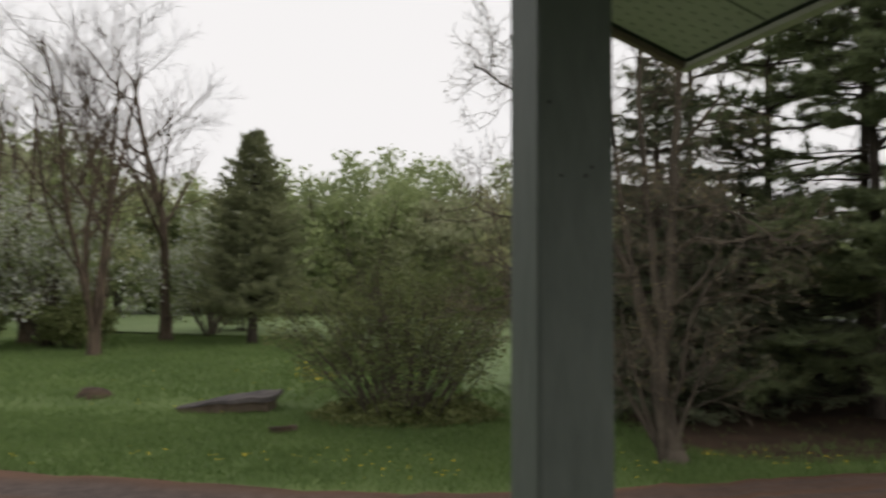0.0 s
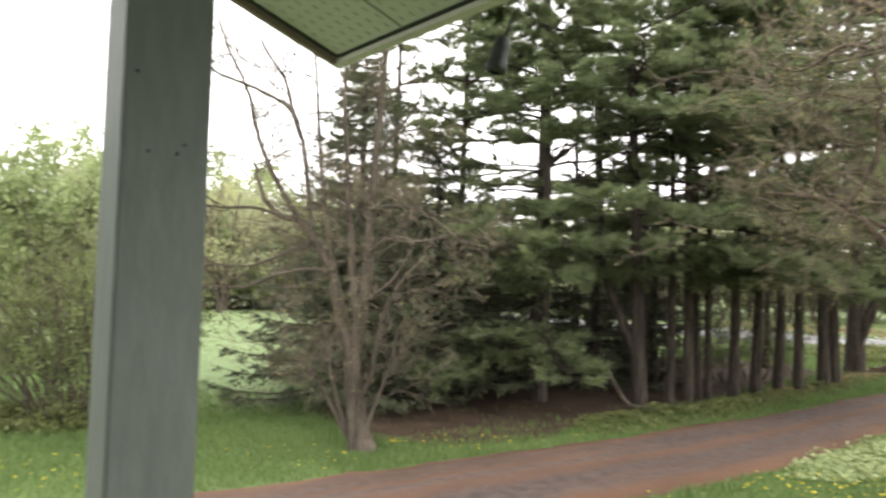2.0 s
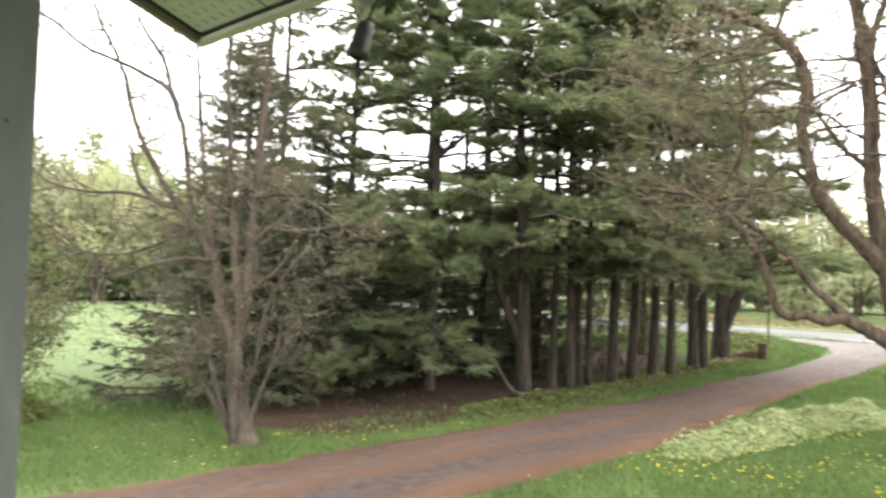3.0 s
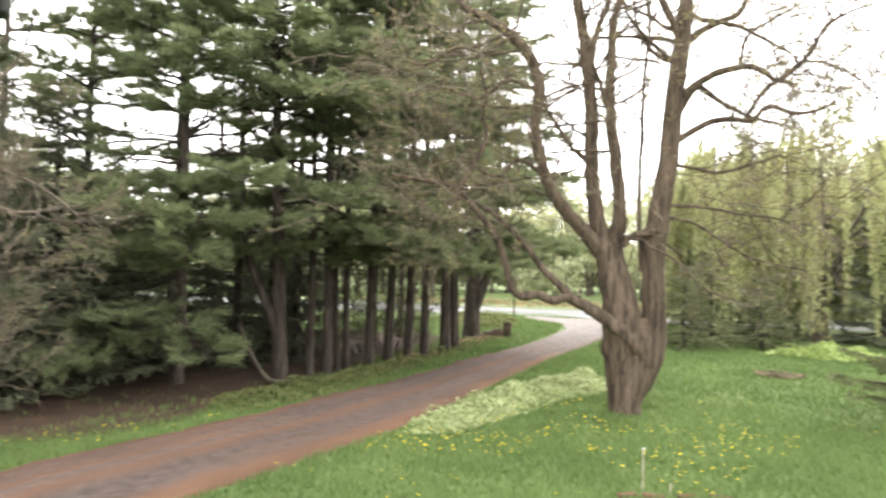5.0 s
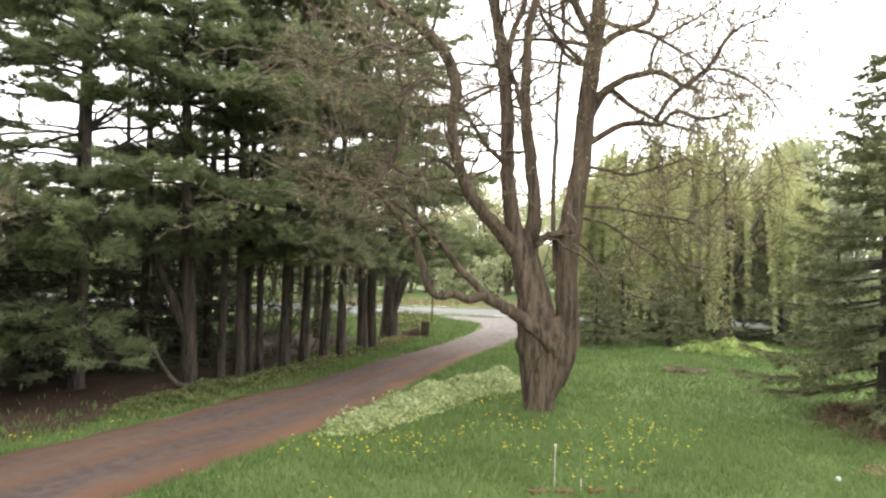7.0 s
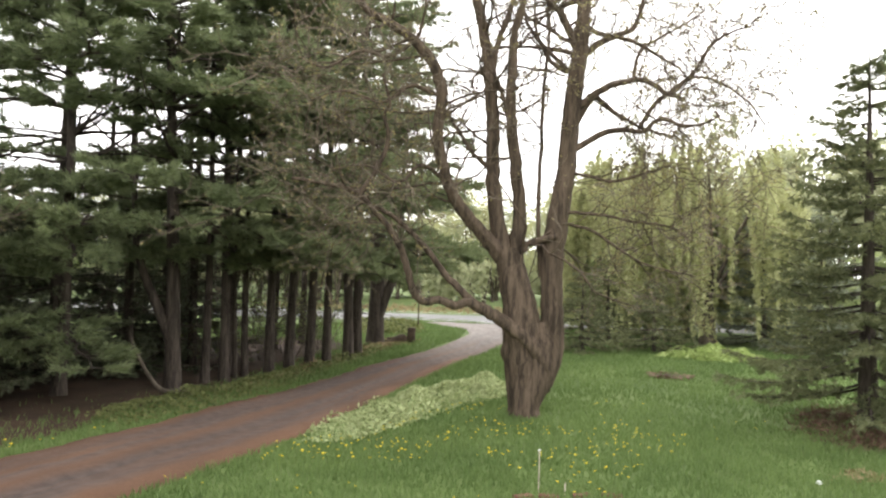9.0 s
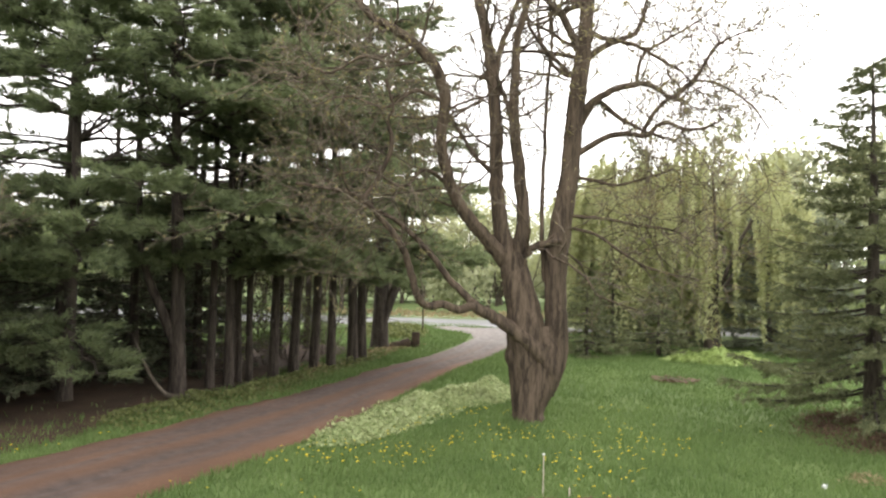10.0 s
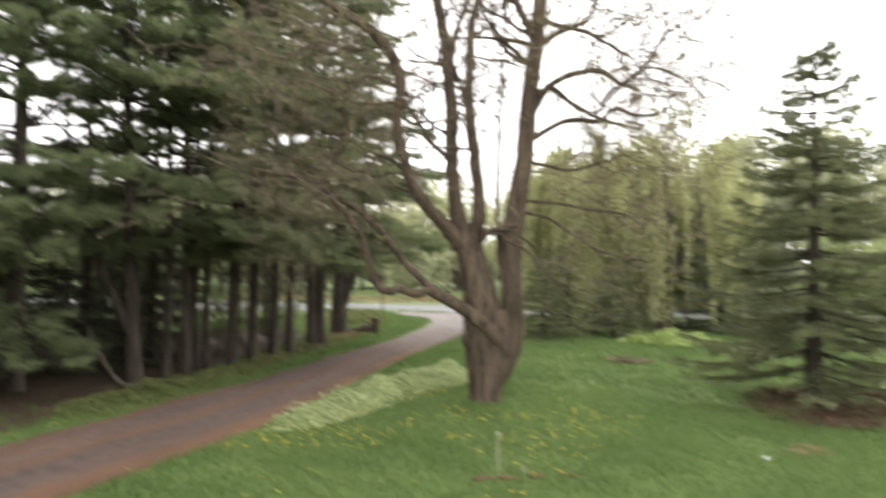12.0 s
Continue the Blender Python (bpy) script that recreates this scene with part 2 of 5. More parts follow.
def tube(geo, pts, radii, sides=6, ridge=0.0, rng=None):
    """A tapered tube along a line of points."""
    pts, radii = np.asarray(pts, float), np.asarray(radii, float)
    tan = unit(np.gradient(pts, axis=0))
    ref = np.where(np.abs(tan[:, 2:3]) < 0.9, [[0, 0, 1.0]], [[1.0, 0, 0]])
    if np.abs(tan[:, 2]).mean() > 0.6:
        ref = np.tile([[1.0, 0.05, 0]], (len(pts), 1))
    a = unit(np.cross(tan, ref))
    b = np.cross(tan, a)
    th = np.linspace(0, 2 * np.pi, sides, endpoint=False)
    ring = a[:, None] * np.cos(th)[None, :, None] + b[:, None] * np.sin(th)[None, :, None]
    fat = np.repeat(radii[:, None], sides, 1)
    if ridge:
        fat = fat * (1 + ridge * (rng.normal(0, 0.9, sides)[None] + 0.10 * rng.normal(0, 1, (len(pts), sides))))
    v = (pts[:, None] + ring * fat[:, :, None]).reshape(-1, 3)
    i, j = np.meshgrid(np.arange(len(pts) - 1), np.arange(sides), indexing="ij")
    k = (j + 1) % sides
    geo.add(v, np.stack([i * sides + j, i * sides + k, (i + 1) * sides + k, (i + 1) * sides + j], -1).reshape(-1, 4))
    return geo


def smooth_line(pts, n):
    """A smooth line through a few points."""
    p = np.asarray(pts, float)
    p = np.vstack([2 * p[0] - p[1], p, 2 * p[-1] - p[-2]])
    out = []
    for s in np.linspace(0, len(p) - 3 - 1e-6, n):
        i = int(s)
        t = s - i
        a, b, c, d = p[i:i + 4]
        out.append(0.5 * (2 * b + (c - a) * t + (2 * a - 5 * b + 4 * c - d) * t * t + (3 * b - a - 3 * c + d) * t ** 3))
    return np.array(out)


def wander(rng, start, way, length, n, curl=0.25, up=0.0):
    pts, d = [np.asarray(start, float)], unit(way)
    for _ in range(n):
        d = unit(d + rng.normal(0, curl, 3) + [0, 0, up])
        pts.append(pts[-1] + d * length / n)
    return np.array(pts)


def grow(rng, geo, start, way, length, r, level, tips, kids=(5, 5, 4), spread=0.8, up=0.08, curl=0.18, ratio=0.55, thin=0.0045):
    """A limb with its boughs and twigs; leaves where leaves may sit in tips."""
    n = 7 if level > 1 else (5 if level else 3)
    pts = wander(rng, start, way, length, n, curl, up)
    tube(geo if isinstance(geo, Geo) else geo[0 if level > 1 else 1], pts, np.linspace(r, r * (0.35 if level else 0.25), n + 1), 6 if r > 0.03 else (4 if r > 0.012 else 3))
    if level == 0:
        tips.append(pts)
        return
    for i in range(kids[level - 1]):
        s = 0.25 + 0.75 * (i + rng.random()) / kids[level - 1]
        k = min(int(s * n), n - 1)
        p = pts[k] + (pts[k + 1] - pts[k]) * (s * n - k)
        d = unit(pts[k + 1] - pts[k])
        side = unit(np.cross(d, rng.normal(0, 1, 3)))
        grow(rng, geo, p, d * 0.7 + side * spread, length * ratio * (1.15 - 0.5 * s) * rng.uniform(0.8, 1.2), max(r * (1 - 0.65 * s) * 0.55, thin), level - 1, tips, kids, spread, up, curl, ratio, thin)


def leaves(rng, geo, at, size, flat=0.0, long=1.6):
    """Small folded leaves at the given places."""
    at = np.asarray(at)
    n = len(at)
    nor = unit(rng.normal(0, 1, (n, 3)) + [0, 0, flat])
    a = unit(np.cross(nor, rng.normal(0, 1, (n, 3))))
    b = np.cross(nor, a)
    s = size * rng.uniform(0.6, 1.4, (n, 1))
    v = np.stack([at - a * s * long * 0.5, at + b * s * 0.5 + nor * s * 0.12, at + a * s * long * 0.5, at - b * s * 0.5 + nor * s * 0.12], 1)
    i = np.arange(n)[:, None] * 4
    return geo.add(v, np.concatenate([i, i + 1, i + 2, i + 3], 1))


def tufts(rng, geo, at, way, count, length, width, spread=0.8):
    """Bundles of needles."""
    at, way = np.repeat(np.asarray(at), count, 0), np.repeat(np.asarray(way), count, 0)
    n = len(at)
    d = unit(way + rng.normal(0, spread, (n, 3)))
    side = unit(np.cross(d, rng.normal(0, 1, (n, 3)))) * width * 0.5
    tip = at + d * length * rng.uniform(0.7, 1.2, (n, 1))
    v = np.stack([at - side, at + side, tip], 1)
    i = np.arange(n)[:, None] * 3
    return geo.add(v, np.concatenate([i, i + 1, i + 2], 1))


def along(pts, n, rng, start=0.0):
    """n places on a line of points, and the line's way there."""
    s = rng.uniform(start, 1, n) * (len(pts) - 1) * 0.9999
    k = s.astype(int)
    d = pts[k + 1] - pts[k]
    return pts[k] + d * (s - k)[:, None], unit(d)


# porch axes: along the eave and across the porch
TURN = 15.6
PORCH = pose(0, 0, 0, 0, 0, TURN)

# ---- ground, drive and road ----
def field(x, y):
    """Height of the ground."""
    return 0.02 * np.sin(x * 0.9 + 1) * np.sin(y * 0.7)


def ground_sheet():
    g = Geo()
    a = np.concatenate([[-900, -500, -250, -120, -70], np.arange(-45, 66, 1.0), [90, 140, 260, 500, 900]])
    b = np.concatenate([[-900, -400, -150, -60, -25], np.arange(-12, 61, 1.0), [80, 120, 220, 450, 900]])
    x, y = np.meshgrid(a, b, indexing="ij")
    z = field(x, y) * (np.hypot(x, y) < 70) - 0.03
    nb = len(b)
    i, j = np.meshgrid(np.arange(len(a) - 1), np.arange(nb - 1), indexing="ij")
    g.add(np.stack([x, y, z], -1), np.stack([i * nb + j, (i + 1) * nb + j, (i + 1) * nb + j + 1, i * nb + j + 1], -1).reshape(-1, 4))
    return tagged(part("ground", g, "lawn"), "green spring lawn reaching to the woods", "ground", kind="structure")


ground_sheet()


def ribbon(far, near, n, cross, lift, edge, seed):
    """A strip of ground between two edge lines, slightly crowned, with ragged edges."""
    rng = np.random.default_rng(seed)
    a, b = smooth_line(far, n), smooth_line(near, n)
    a[:, :2] += rng.normal(0, edge, (n, 2))
    b[:, :2] += rng.normal(0, edge, (n, 2))
    s = np.linspace(0, 1, cross)
    p = a[:, None] + (b - a)[:, None] * s[None, :, None]
    rut = 0.02 * np.exp(-((s - 0.27) / 0.1) ** 2) + 0.02 * np.exp(-((s - 0.73) / 0.1) ** 2)
    p[:, :, 2] = field(p[:, :, 0], p[:, :, 1]) + lift * np.minimum(1, 8 * np.minimum(s, 1 - s) + 0.0) - rut - 0.035 * (np.minimum(s, 1 - s) < 1e-6) + rng.normal(0, 0.003, (n, cross))
    i, j = np.meshgrid(np.arange(n - 1), np.arange(cross - 1), indexing="ij")
    run = np.r_[0, np.cumsum(np.linalg.norm(np.diff((a + b) / 2, axis=0), axis=1))]
    flow = np.stack([np.repeat(run[:, None], cross, 1), np.repeat(s[None], n, 0), np.zeros((n, cross))], -1)
    geo = Geo().add(p, np.stack([i * cross + j, (i + 1) * cross + j, (i + 1) * cross + j + 1, i * cross + j + 1], -1).reshape(-1, 4))
    me = geo.mesh("strip")
    me.attributes.new("flow", "FLOAT_VECTOR", "POINT").data.foreach_set("vector", flow.ravel())
    return me


DRIVE_FAR = [(-16, 10.6, 0), (-9, 9.5, 0), (-5.2, 8.62, 0), (-1.1, 7.85, 0), (1.2, 7.95, 0), (3.2, 8.3, 0), (5.1, 8.7, 0), (6.5, 9.0, 0), (8.3, 9.5, 0), (10.1, 9.92, 0), (12.8, 10.8, 0), (16.6, 11.9, 0), (21.9, 13.9, 0), (25.3, 15.8, 0), (27.5, 19.5, 0)]
DRIVE_NEAR = [(-16, 8.0, 0), (-9, 6.9, 0), (-5, 6.0, 0), (-1, 5.5, 0), (1.5, 5.6, 0), (4.6, 6.25, 0), (7.1, 6.9, 0), (8.6, 7.3, 0), (11.2, 8.3, 0), (15.1, 9.7, 0), (20, 11.35, 0), (25.5, 13.1, 0), (31.0, 13.2, 0)]
drive = part("drive", ribbon(DRIVE_FAR, DRIVE_NEAR, 160, 33, 0.045, 0.035, 2), "gravel")
tagged(drive, "reddish-brown gravel drive with pale wheel tracks", "drive", kind="structure")
ROAD_WAY = np.array([0.42, -0.907, 0])
ROAD_MID = np.array([33.0, 17.5, 0])
ROAD_OUT = np.array([0.907, 0.42, 0])
road = part("road", ribbon([ROAD_MID + ROAD_OUT * 3.6 + ROAD_WAY * s for s in (-90, -30, 0, 30, 90)], [ROAD_MID - ROAD_OUT * 3.6 + ROAD_WAY * s for s in (-90, -30, 0, 30, 90)], 60, 5, 0.06, 0.0, 3), "asphalt")
tagged(road, "wet grey asphalt road crossing the end of the drive", "road", kind="structure")
for off in (-3.2, 3.2):
    g = Geo()
    p = [ROAD_MID + ROAD_OUT * (off + w) + ROAD_WAY * s + np.array([0, 0, 0.075]) for s in (-90, 90) for w in (-0.08, 0.08)]
    g.add(p, [(0, 1, 3, 2)])
    tagged(part("road_line", g, "line"), "worn white edge line painted on the road", "road line", kind="structure")


def patch(name, mat, ring, lift, label, category, seed, rag=0.25):
    """A ragged patch of ground cover inside a ring of places."""
    rng = np.random.default_rng(seed)
    p = smooth_line(ring + ring[:1], 90)[:-1]
    c = p.mean(0)
    g = Geo()
    rows = [c + (p - c) * s for s in (0.25, 0.5, 0.75, 0.9, 1.0)]
    rows[-1] = rows[-1] + rng.normal(0, rag, rows[-1].shape) * [1, 1, 0]
    for k, r in enumerate(rows):
        r[:, 2] = field(r[:, 0], r[:, 1]) + (lift if k < 4 else -0.04)
    n = len(p)
    v = np.concatenate([[c + [0, 0, lift - c[2] + float(field(c[0], c[1]))]], *rows])
    j = np.arange(n)
    k = (j + 1) % n
    g.add(v, np.stack([np.zeros(n, int), 1 + j, 1 + k], 1))
    g.n = 0
    for q in range(4):
        g.f[4].append(np.stack([1 + q * n + j, 1 + (q + 1) * n + j, 1 + (q + 1) * n + k, 1 + q * n + k], 1))
    g.n = len(v)
    return tagged(part(name, g, mat), label, category, kind="structure")


# paler patch that paints the sunlit far part of the lawn
patch("bright_field", "field", [(0.9, 14.5, 0), (2.3, 13.4, 0), (3.4, 15.5, 0), (6.5, 24, 0), (11, 45, 0), (-24, 47, 0), (-19, 33, 0), (-7, 30, 0), (-1.5, 22, 0)], 0.06, "grass field before the woods, its sunlit brightness put into a paler colour", "field", 6)
patch("needle_bed", "litter", [(2.9, 9.9, 0), (4.0, 9.2, 0), (5.6, 9.35, 0), (7.0, 10.2, 0), (9.5, 11.0, 0), (14, 13.2, 0), (18, 15.4, 0), (17, 19, 0), (9, 18, 0), (4, 15, 0), (2.7, 12.2, 0)], 0.028, "brown fallen needles under the evergreens", "needle bed", 4, 0.06)


# ---- the porch ----
def bevelled_box(lo, hi, bevel=0.006):
    bm = bmesh.new()
    bmesh.ops.create_cube(bm, size=1, matrix=Matrix.LocRotScale([(a + b) / 2 for a, b in zip(lo, hi)], None, [b - a for a, b in zip(lo, hi)]))
    bmesh.ops.bevel(bm, geom=bm.edges[:], offset=bevel, segments=2, affect="EDGES")
    me = bpy.data.meshes.new("box")
    bm.to_mesh(me)
    bm.free()
    return me


def build_porch():
    # post: front face from u 0.43 to 0.57
    post = thing("porch_post", 0.148, 1.356, 0.6, 14.3, "grey-green painted square wooden porch post with small knots", "post")
    part("shaft", bevelled_box((-0.073, -0.073, 0.0), (0.073, 0.073, 2.54), 0.004), "paint", post)
    rng = np.random.default_rng(5)
    for u, h in ((-0.030, 1.794), (0.018, 1.796), (0.030, 1.812), (-0.052, 1.925)):
        g = Geo()
        th = np.linspace(0, 2 * np.pi, 9)[:-1]
        r = 0.0034 * rng.uniform(0.6, 1.2, 8)
        ring = np.stack([u + r * np.cos(th), np.full(8, -0.0738), h + 1.2 * r * np.sin(th)], 1)
        g.add(np.vstack([[[u, -0.0742, h]], ring]), [(0, 1 + i, 1 + (i + 1) % 8) for i in range(8)])
        part("knot", g, "dark", post, "dark knot in the painted wood")
    # sloping roof overhang, lowest along its eave
    tilt = pose(0.666, 2.173, 2.873, 0, 0, 17.0) @ Matrix.Rotation(math.atan(0.344), 4, "Y")
    roof = new("porch_roof")
    roof.matrix_basis = tilt
    tagged(roof, "porch roof overhang with vented pale green vinyl soffit", "roof", kind="structure")
    # soffit panels run along the eave's cross direction
    n = 12
    w = 0.345
    for i in range(n):
        g = Geo()
        y1 = -0.004 - i * w
        g.box((-4.2, y1 - w + 0.006, 0.0), (-0.008, y1, 0.006))
        panel = part("soffit_panel", g, "soffit", roof, "pale green vented vinyl soffit panel", smooth=False)
        if i < 4:
            h = Geo()
            for a in range(30):
                for b in range(7):
                    px, py = -0.04 - a * 0.038, y1 - 0.03 - b * 0.046 - 0.012 * (a % 2)
                    h.box((px - 0.009, py - 0.003, -0.0012), (px + 0.009, py + 0.003, 0.0005))
            part("vent_holes", h, "vent", panel, "rows of small vent holes", smooth=False)
        s = Geo()
        s.box((-4.2, y1 - w - 0.002, -0.001), (-0.008, y1 - w + 0.007, 0.0055))
        part("soffit_seam", s, "seam", roof, smooth=False)
    # solid dark strips that paint the shade between soffit and boards
    part("channel", Geo().box((-0.012, -4.1, -0.004), (0.0, 0.0, 0.008)), "dark", roof, "dark strip painting the shade in the gap beside the fascia", smooth=False)
    part("channel", Geo().box((-4.2, -0.004, -0.004), (-0.012, 0.010, 0.008)), "dark", roof, "dark strip painting the shade in the gap beside the fascia", smooth=False)
    part("fascia", Geo().box((0.0, -4.1, -0.022), (0.022, 0.034, 0.13)), "fascia", roof, "cream painted eave board", smooth=False)
    part("rake_board", Geo().box((-4.2, 0.010, -0.022), (0.0, 0.034, 0.13)), "fascia_brown", roof, "dull brown painted rake board", smooth=False)
    part("roof_deck", Geo().box((-4.3, -4.1, 0.131), (0.05, 0.05, 0.16)), "shingle", roof, "dark shingled roof surface", smooth=False)
    # unseen deck, and an unseen wall added behind to keep light off the post
    deck = new("porch_deck")
    deck.matrix_basis = PORCH @ Matrix.Translation((0, 0, 0.6))
    tagged(deck, "unseen weathered wooden porch deck boards", "deck", kind="structure")
    for i in range(20):
        part("board", Geo().box((-4.0, -1.6 + i * 0.15, -0.04), (0.75, -1.6 + i * 0.15 + 0.142, 0.0)), "deck", deck, smooth=False)
    part("skirt", Geo().box((-3.98, -1.55, -0.64), (0.70, 1.36, -0.045)), "deck", deck, smooth=False)
    wall = new("unseen_wall")
    wall.matrix_basis = PORCH
    tagged(wall, "unseen plain grey-green clapboard wall added behind the porch to block light", "wall", kind="structure")
    for i in range(22):
        m = Matrix.Translation((0, -1.62, 0.05 + i * 0.15)) @ Matrix.Rotation(radians(4), 4, "X")
        part("clapboard", Geo().box((-7.0, -0.012, 0.0), (0.85, 0.0, 0.158), m), "siding", wall, smooth=False)
    part("backing", Geo().box((-7.0, -6.5, -0.1), (0.84, -1.64, 5.0)), "siding", wall, smooth=False)


build_porch()


def hanging_socket():
    ob = thing("hanging_lamp_socket", 0.845, 1.385, 2.708, 0, "black rubber lamp socket hanging by a cable from the eave", "lamp socket")
    prof = [(0.004, 0.02), (0.010, 0.018), (0.014, 0.010), (0.016, -0.004), (0.0175, -0.036), (0.020, -0.046), (0.0195, -0.058), (0.012, -0.06)]
    g = Geo()
    tube(g, [(0.22 * (z - 0.02), -0.12 * (z - 0.02), z) for r, z in prof], [r * 1.25 for r, z in prof], 14)
    part("socket", g, "rubber", ob)
    g = Geo()
    tube(g, smooth_line([(0.0, 0, 0.018), (0.012, -0.012, 0.06), (0.024, -0.034, 0.10), (0.030, -0.05, 0.152)], 12), [0.003] * 12, 6)
    part("cable", g, "rubber", ob)


hanging_socket()


# ---- evergreens ----
def pine_bough(rng, wood, at, way, start, heading, length, rise, density=1.0, droop=0.25):
    """A white pine's layered bough: a limb, flat side twigs and upturned tufts."""
    h = np.array([math.cos(heading), math.sin(heading), 0])
    n = 8
    s = np.linspace(0, 1, n + 1)
    pts = np.asarray(start) + h * (s * length)[:, None] + np.array([0, 0, 1.0]) * (rise * s - droop * length * s ** 2 * 0.5 + 0.1 * length * s ** 4)[:, None]
    pts += rng.normal(0, 0.025 * length, pts.shape) * s[:, None]
    tube(wood, pts, np.linspace(0.011 * length + 0.008, 0.006, n + 1), 5)
    side = np.cross([0, 0, 1], h)
    for k in range(int((7 + 8 * length) * min(1, density))):
        f = rng.uniform(0.22, 1.0) ** 0.8
        i = min(int(f * n), n - 1)
        p = pts[i] + (pts[i + 1] - pts[i]) * (f * n - i)
        d = unit(h * rng.uniform(0.3, 1.0) + side * rng.choice([-1, 1]) * rng.uniform(0.5, 1.1) + [0, 0, rng.uniform(-0.03, 0.07)])
        tl = length * rng.uniform(0.14, 0.34) * (1.25 - 0.6 * f) + 0.12
        tw = wander(rng, p, d, tl, 4, 0.09, 0.0)
        tube(wood, tw, np.linspace(0.007, 0.003, 5), 3)
        m = max(3, int(tl * 26 * density))
        q, w = along(tw, m, rng, 0.25)
        at.append(q + rng.normal(0, 0.03, q.shape) * [1, 1, 0.5])
        way.append(w * 0.9 + [0, 0, 0.22])


def pine(x, y, height, r, low, reach, seed, label, step=0.8, per=4, side=None, density=1.0, lean=(0, 0), second=None, dead=8, clear=None):
    """A white pine; side: heading in degrees and half-width to which the low boughs keep; clear: heights that bear few boughs, then those that bear none."""
    rng = np.random.default_rng(seed)
    ob = thing("pine_tree", x, y, -0.05, 0, label, "pine tree", "pines along the drive")
    wood, at, way = Geo(), [], []
    n = 10
    s = np.linspace(0, 1, n + 1)
    pts = np.stack([lean[0] * s + 0.05 * np.sin(s * 5 + seed), lean[1] * s + 0.05 * np.cos(s * 4 + seed), s * height], 1)
    r = r * 0.8
    rad = r * (1.0 - 0.80 * s ** 0.8)
    foot = np.array([[0, 0, 0], [0, 0, 0.12], [0, 0, 0.35]]) + pts[0]
    tube(wood, np.vstack([foot, pts[1:]]), np.r_[r * 1.35, r * 1.12, r, rad[1:]], 12, 0.03, rng)
    if second:
        sx, sy = second
        tube(wood, smooth_line([(0, 0, 0.9), (sx * 0.35, sy * 0.35, 1.5), (sx * 0.8, sy * 0.8, 2.3), (sx, sy, 3.4), (sx * 1.1, sy * 1.1, height * 0.7)], 14), np.linspace(r * 0.7, r * 0.2, 14), 8)
    for k in range(dead * 3):
        z = rng.uniform(0.9, max(low, 1.5)) if k < dead else rng.uniform(low, height * 0.85)
        h = rng.uniform(0, 6.28)
        i = min(int(z / height * n), n - 1)
        p = pts[i] + (pts[i + 1] - pts[i]) * (z / height * n - i)
        bare = wander(rng, p, (math.cos(h), math.sin(h), rng.uniform(-0.3, 0.3)), rng.uniform(0.4, 1.2) if k < dead else rng.uniform(0.8, 2.2), 5, 0.16)
        tube(wood, bare, np.linspace(0.013, 0.003, 6), 3)
        for _ in range(3):
            q, w = along(bare, 1, rng, 0.3)
            tube(wood, wander(rng, q[0], unit(w[0] + rng.normal(0, 0.6, 3)), rng.uniform(0.2, 0.6), 3, 0.2), np.linspace(0.006, 0.003, 4), 3)
    whorls = int((height - low) / step)
    for k in range(whorls):
        f = k / whorls
        z = low + (height - low - 0.2) * f + rng.uniform(-0.1, 0.1)
        i = min(int(z / height * n), n - 1)
        p = pts[i] + (pts[i + 1] - pts[i]) * (z / height * n - i)
        if clear and any(a < z < b for a, b in clear[1:]):
            continue
        if clear and clear[0][0] < z < clear[0][1]:
            for b in range(4):
                h = rng.uniform(0, 6.28)
                bare = wander(rng, p, (math.cos(h), math.sin(h), rng.uniform(-0.2, 0.7)), rng.uniform(1.2, 2.6), 6, 0.13)
                tube(wood, bare, np.linspace(0.032, 0.008, 7), 4)
                for _ in range(3):
                    q, w = along(bare, 1, rng, 0.3)
                    tube(wood, wander(rng, q[0], unit(w[0] + rng.normal(0, 0.5, 3)), rng.uniform(0.4, 1.0), 4, 0.2), np.linspace(0.012, 0.004, 5), 3)
            pine_bough(rng, wood, at, way, p, rng.uniform(0, 6.28), reach * rng.uniform(0.4, 0.8), 0.1, density * 0.8, 0.3)
            continue
        for b in range(per):
            length = reach * (1.0 - 0.6 * f ** 1.4) * rng.uniform(0.55, 1.15)
            if side is None:
                heading = (b + rng.uniform(-0.3, 0.3)) * 6.28 / per + k * 1.1
            else:
                heading = radians(side[0] + ((b + rng.random()) / per * 2 - 1) * side[1])
            pine_bough(rng, wood, at, way, p + [0, 0, rng.uniform(-0.12, 0.12)], heading, length, rng.uniform(0.0, 0.25) * length * (0.2 + 1.6 * f), density, 0.12 + 0.35 * (1 - f))
    part("trunk", wood, "pine_bark", ob, "dark ridged pine trunk with dead stubs")
    crown = Geo()
    tufts(rng, crown, np.concatenate(at), np.concatenate(way), 6, 0.16, 0.022, 0.42)
    part("crown", crown, "needles", ob, "layered blue-green needle boughs")
    return ob


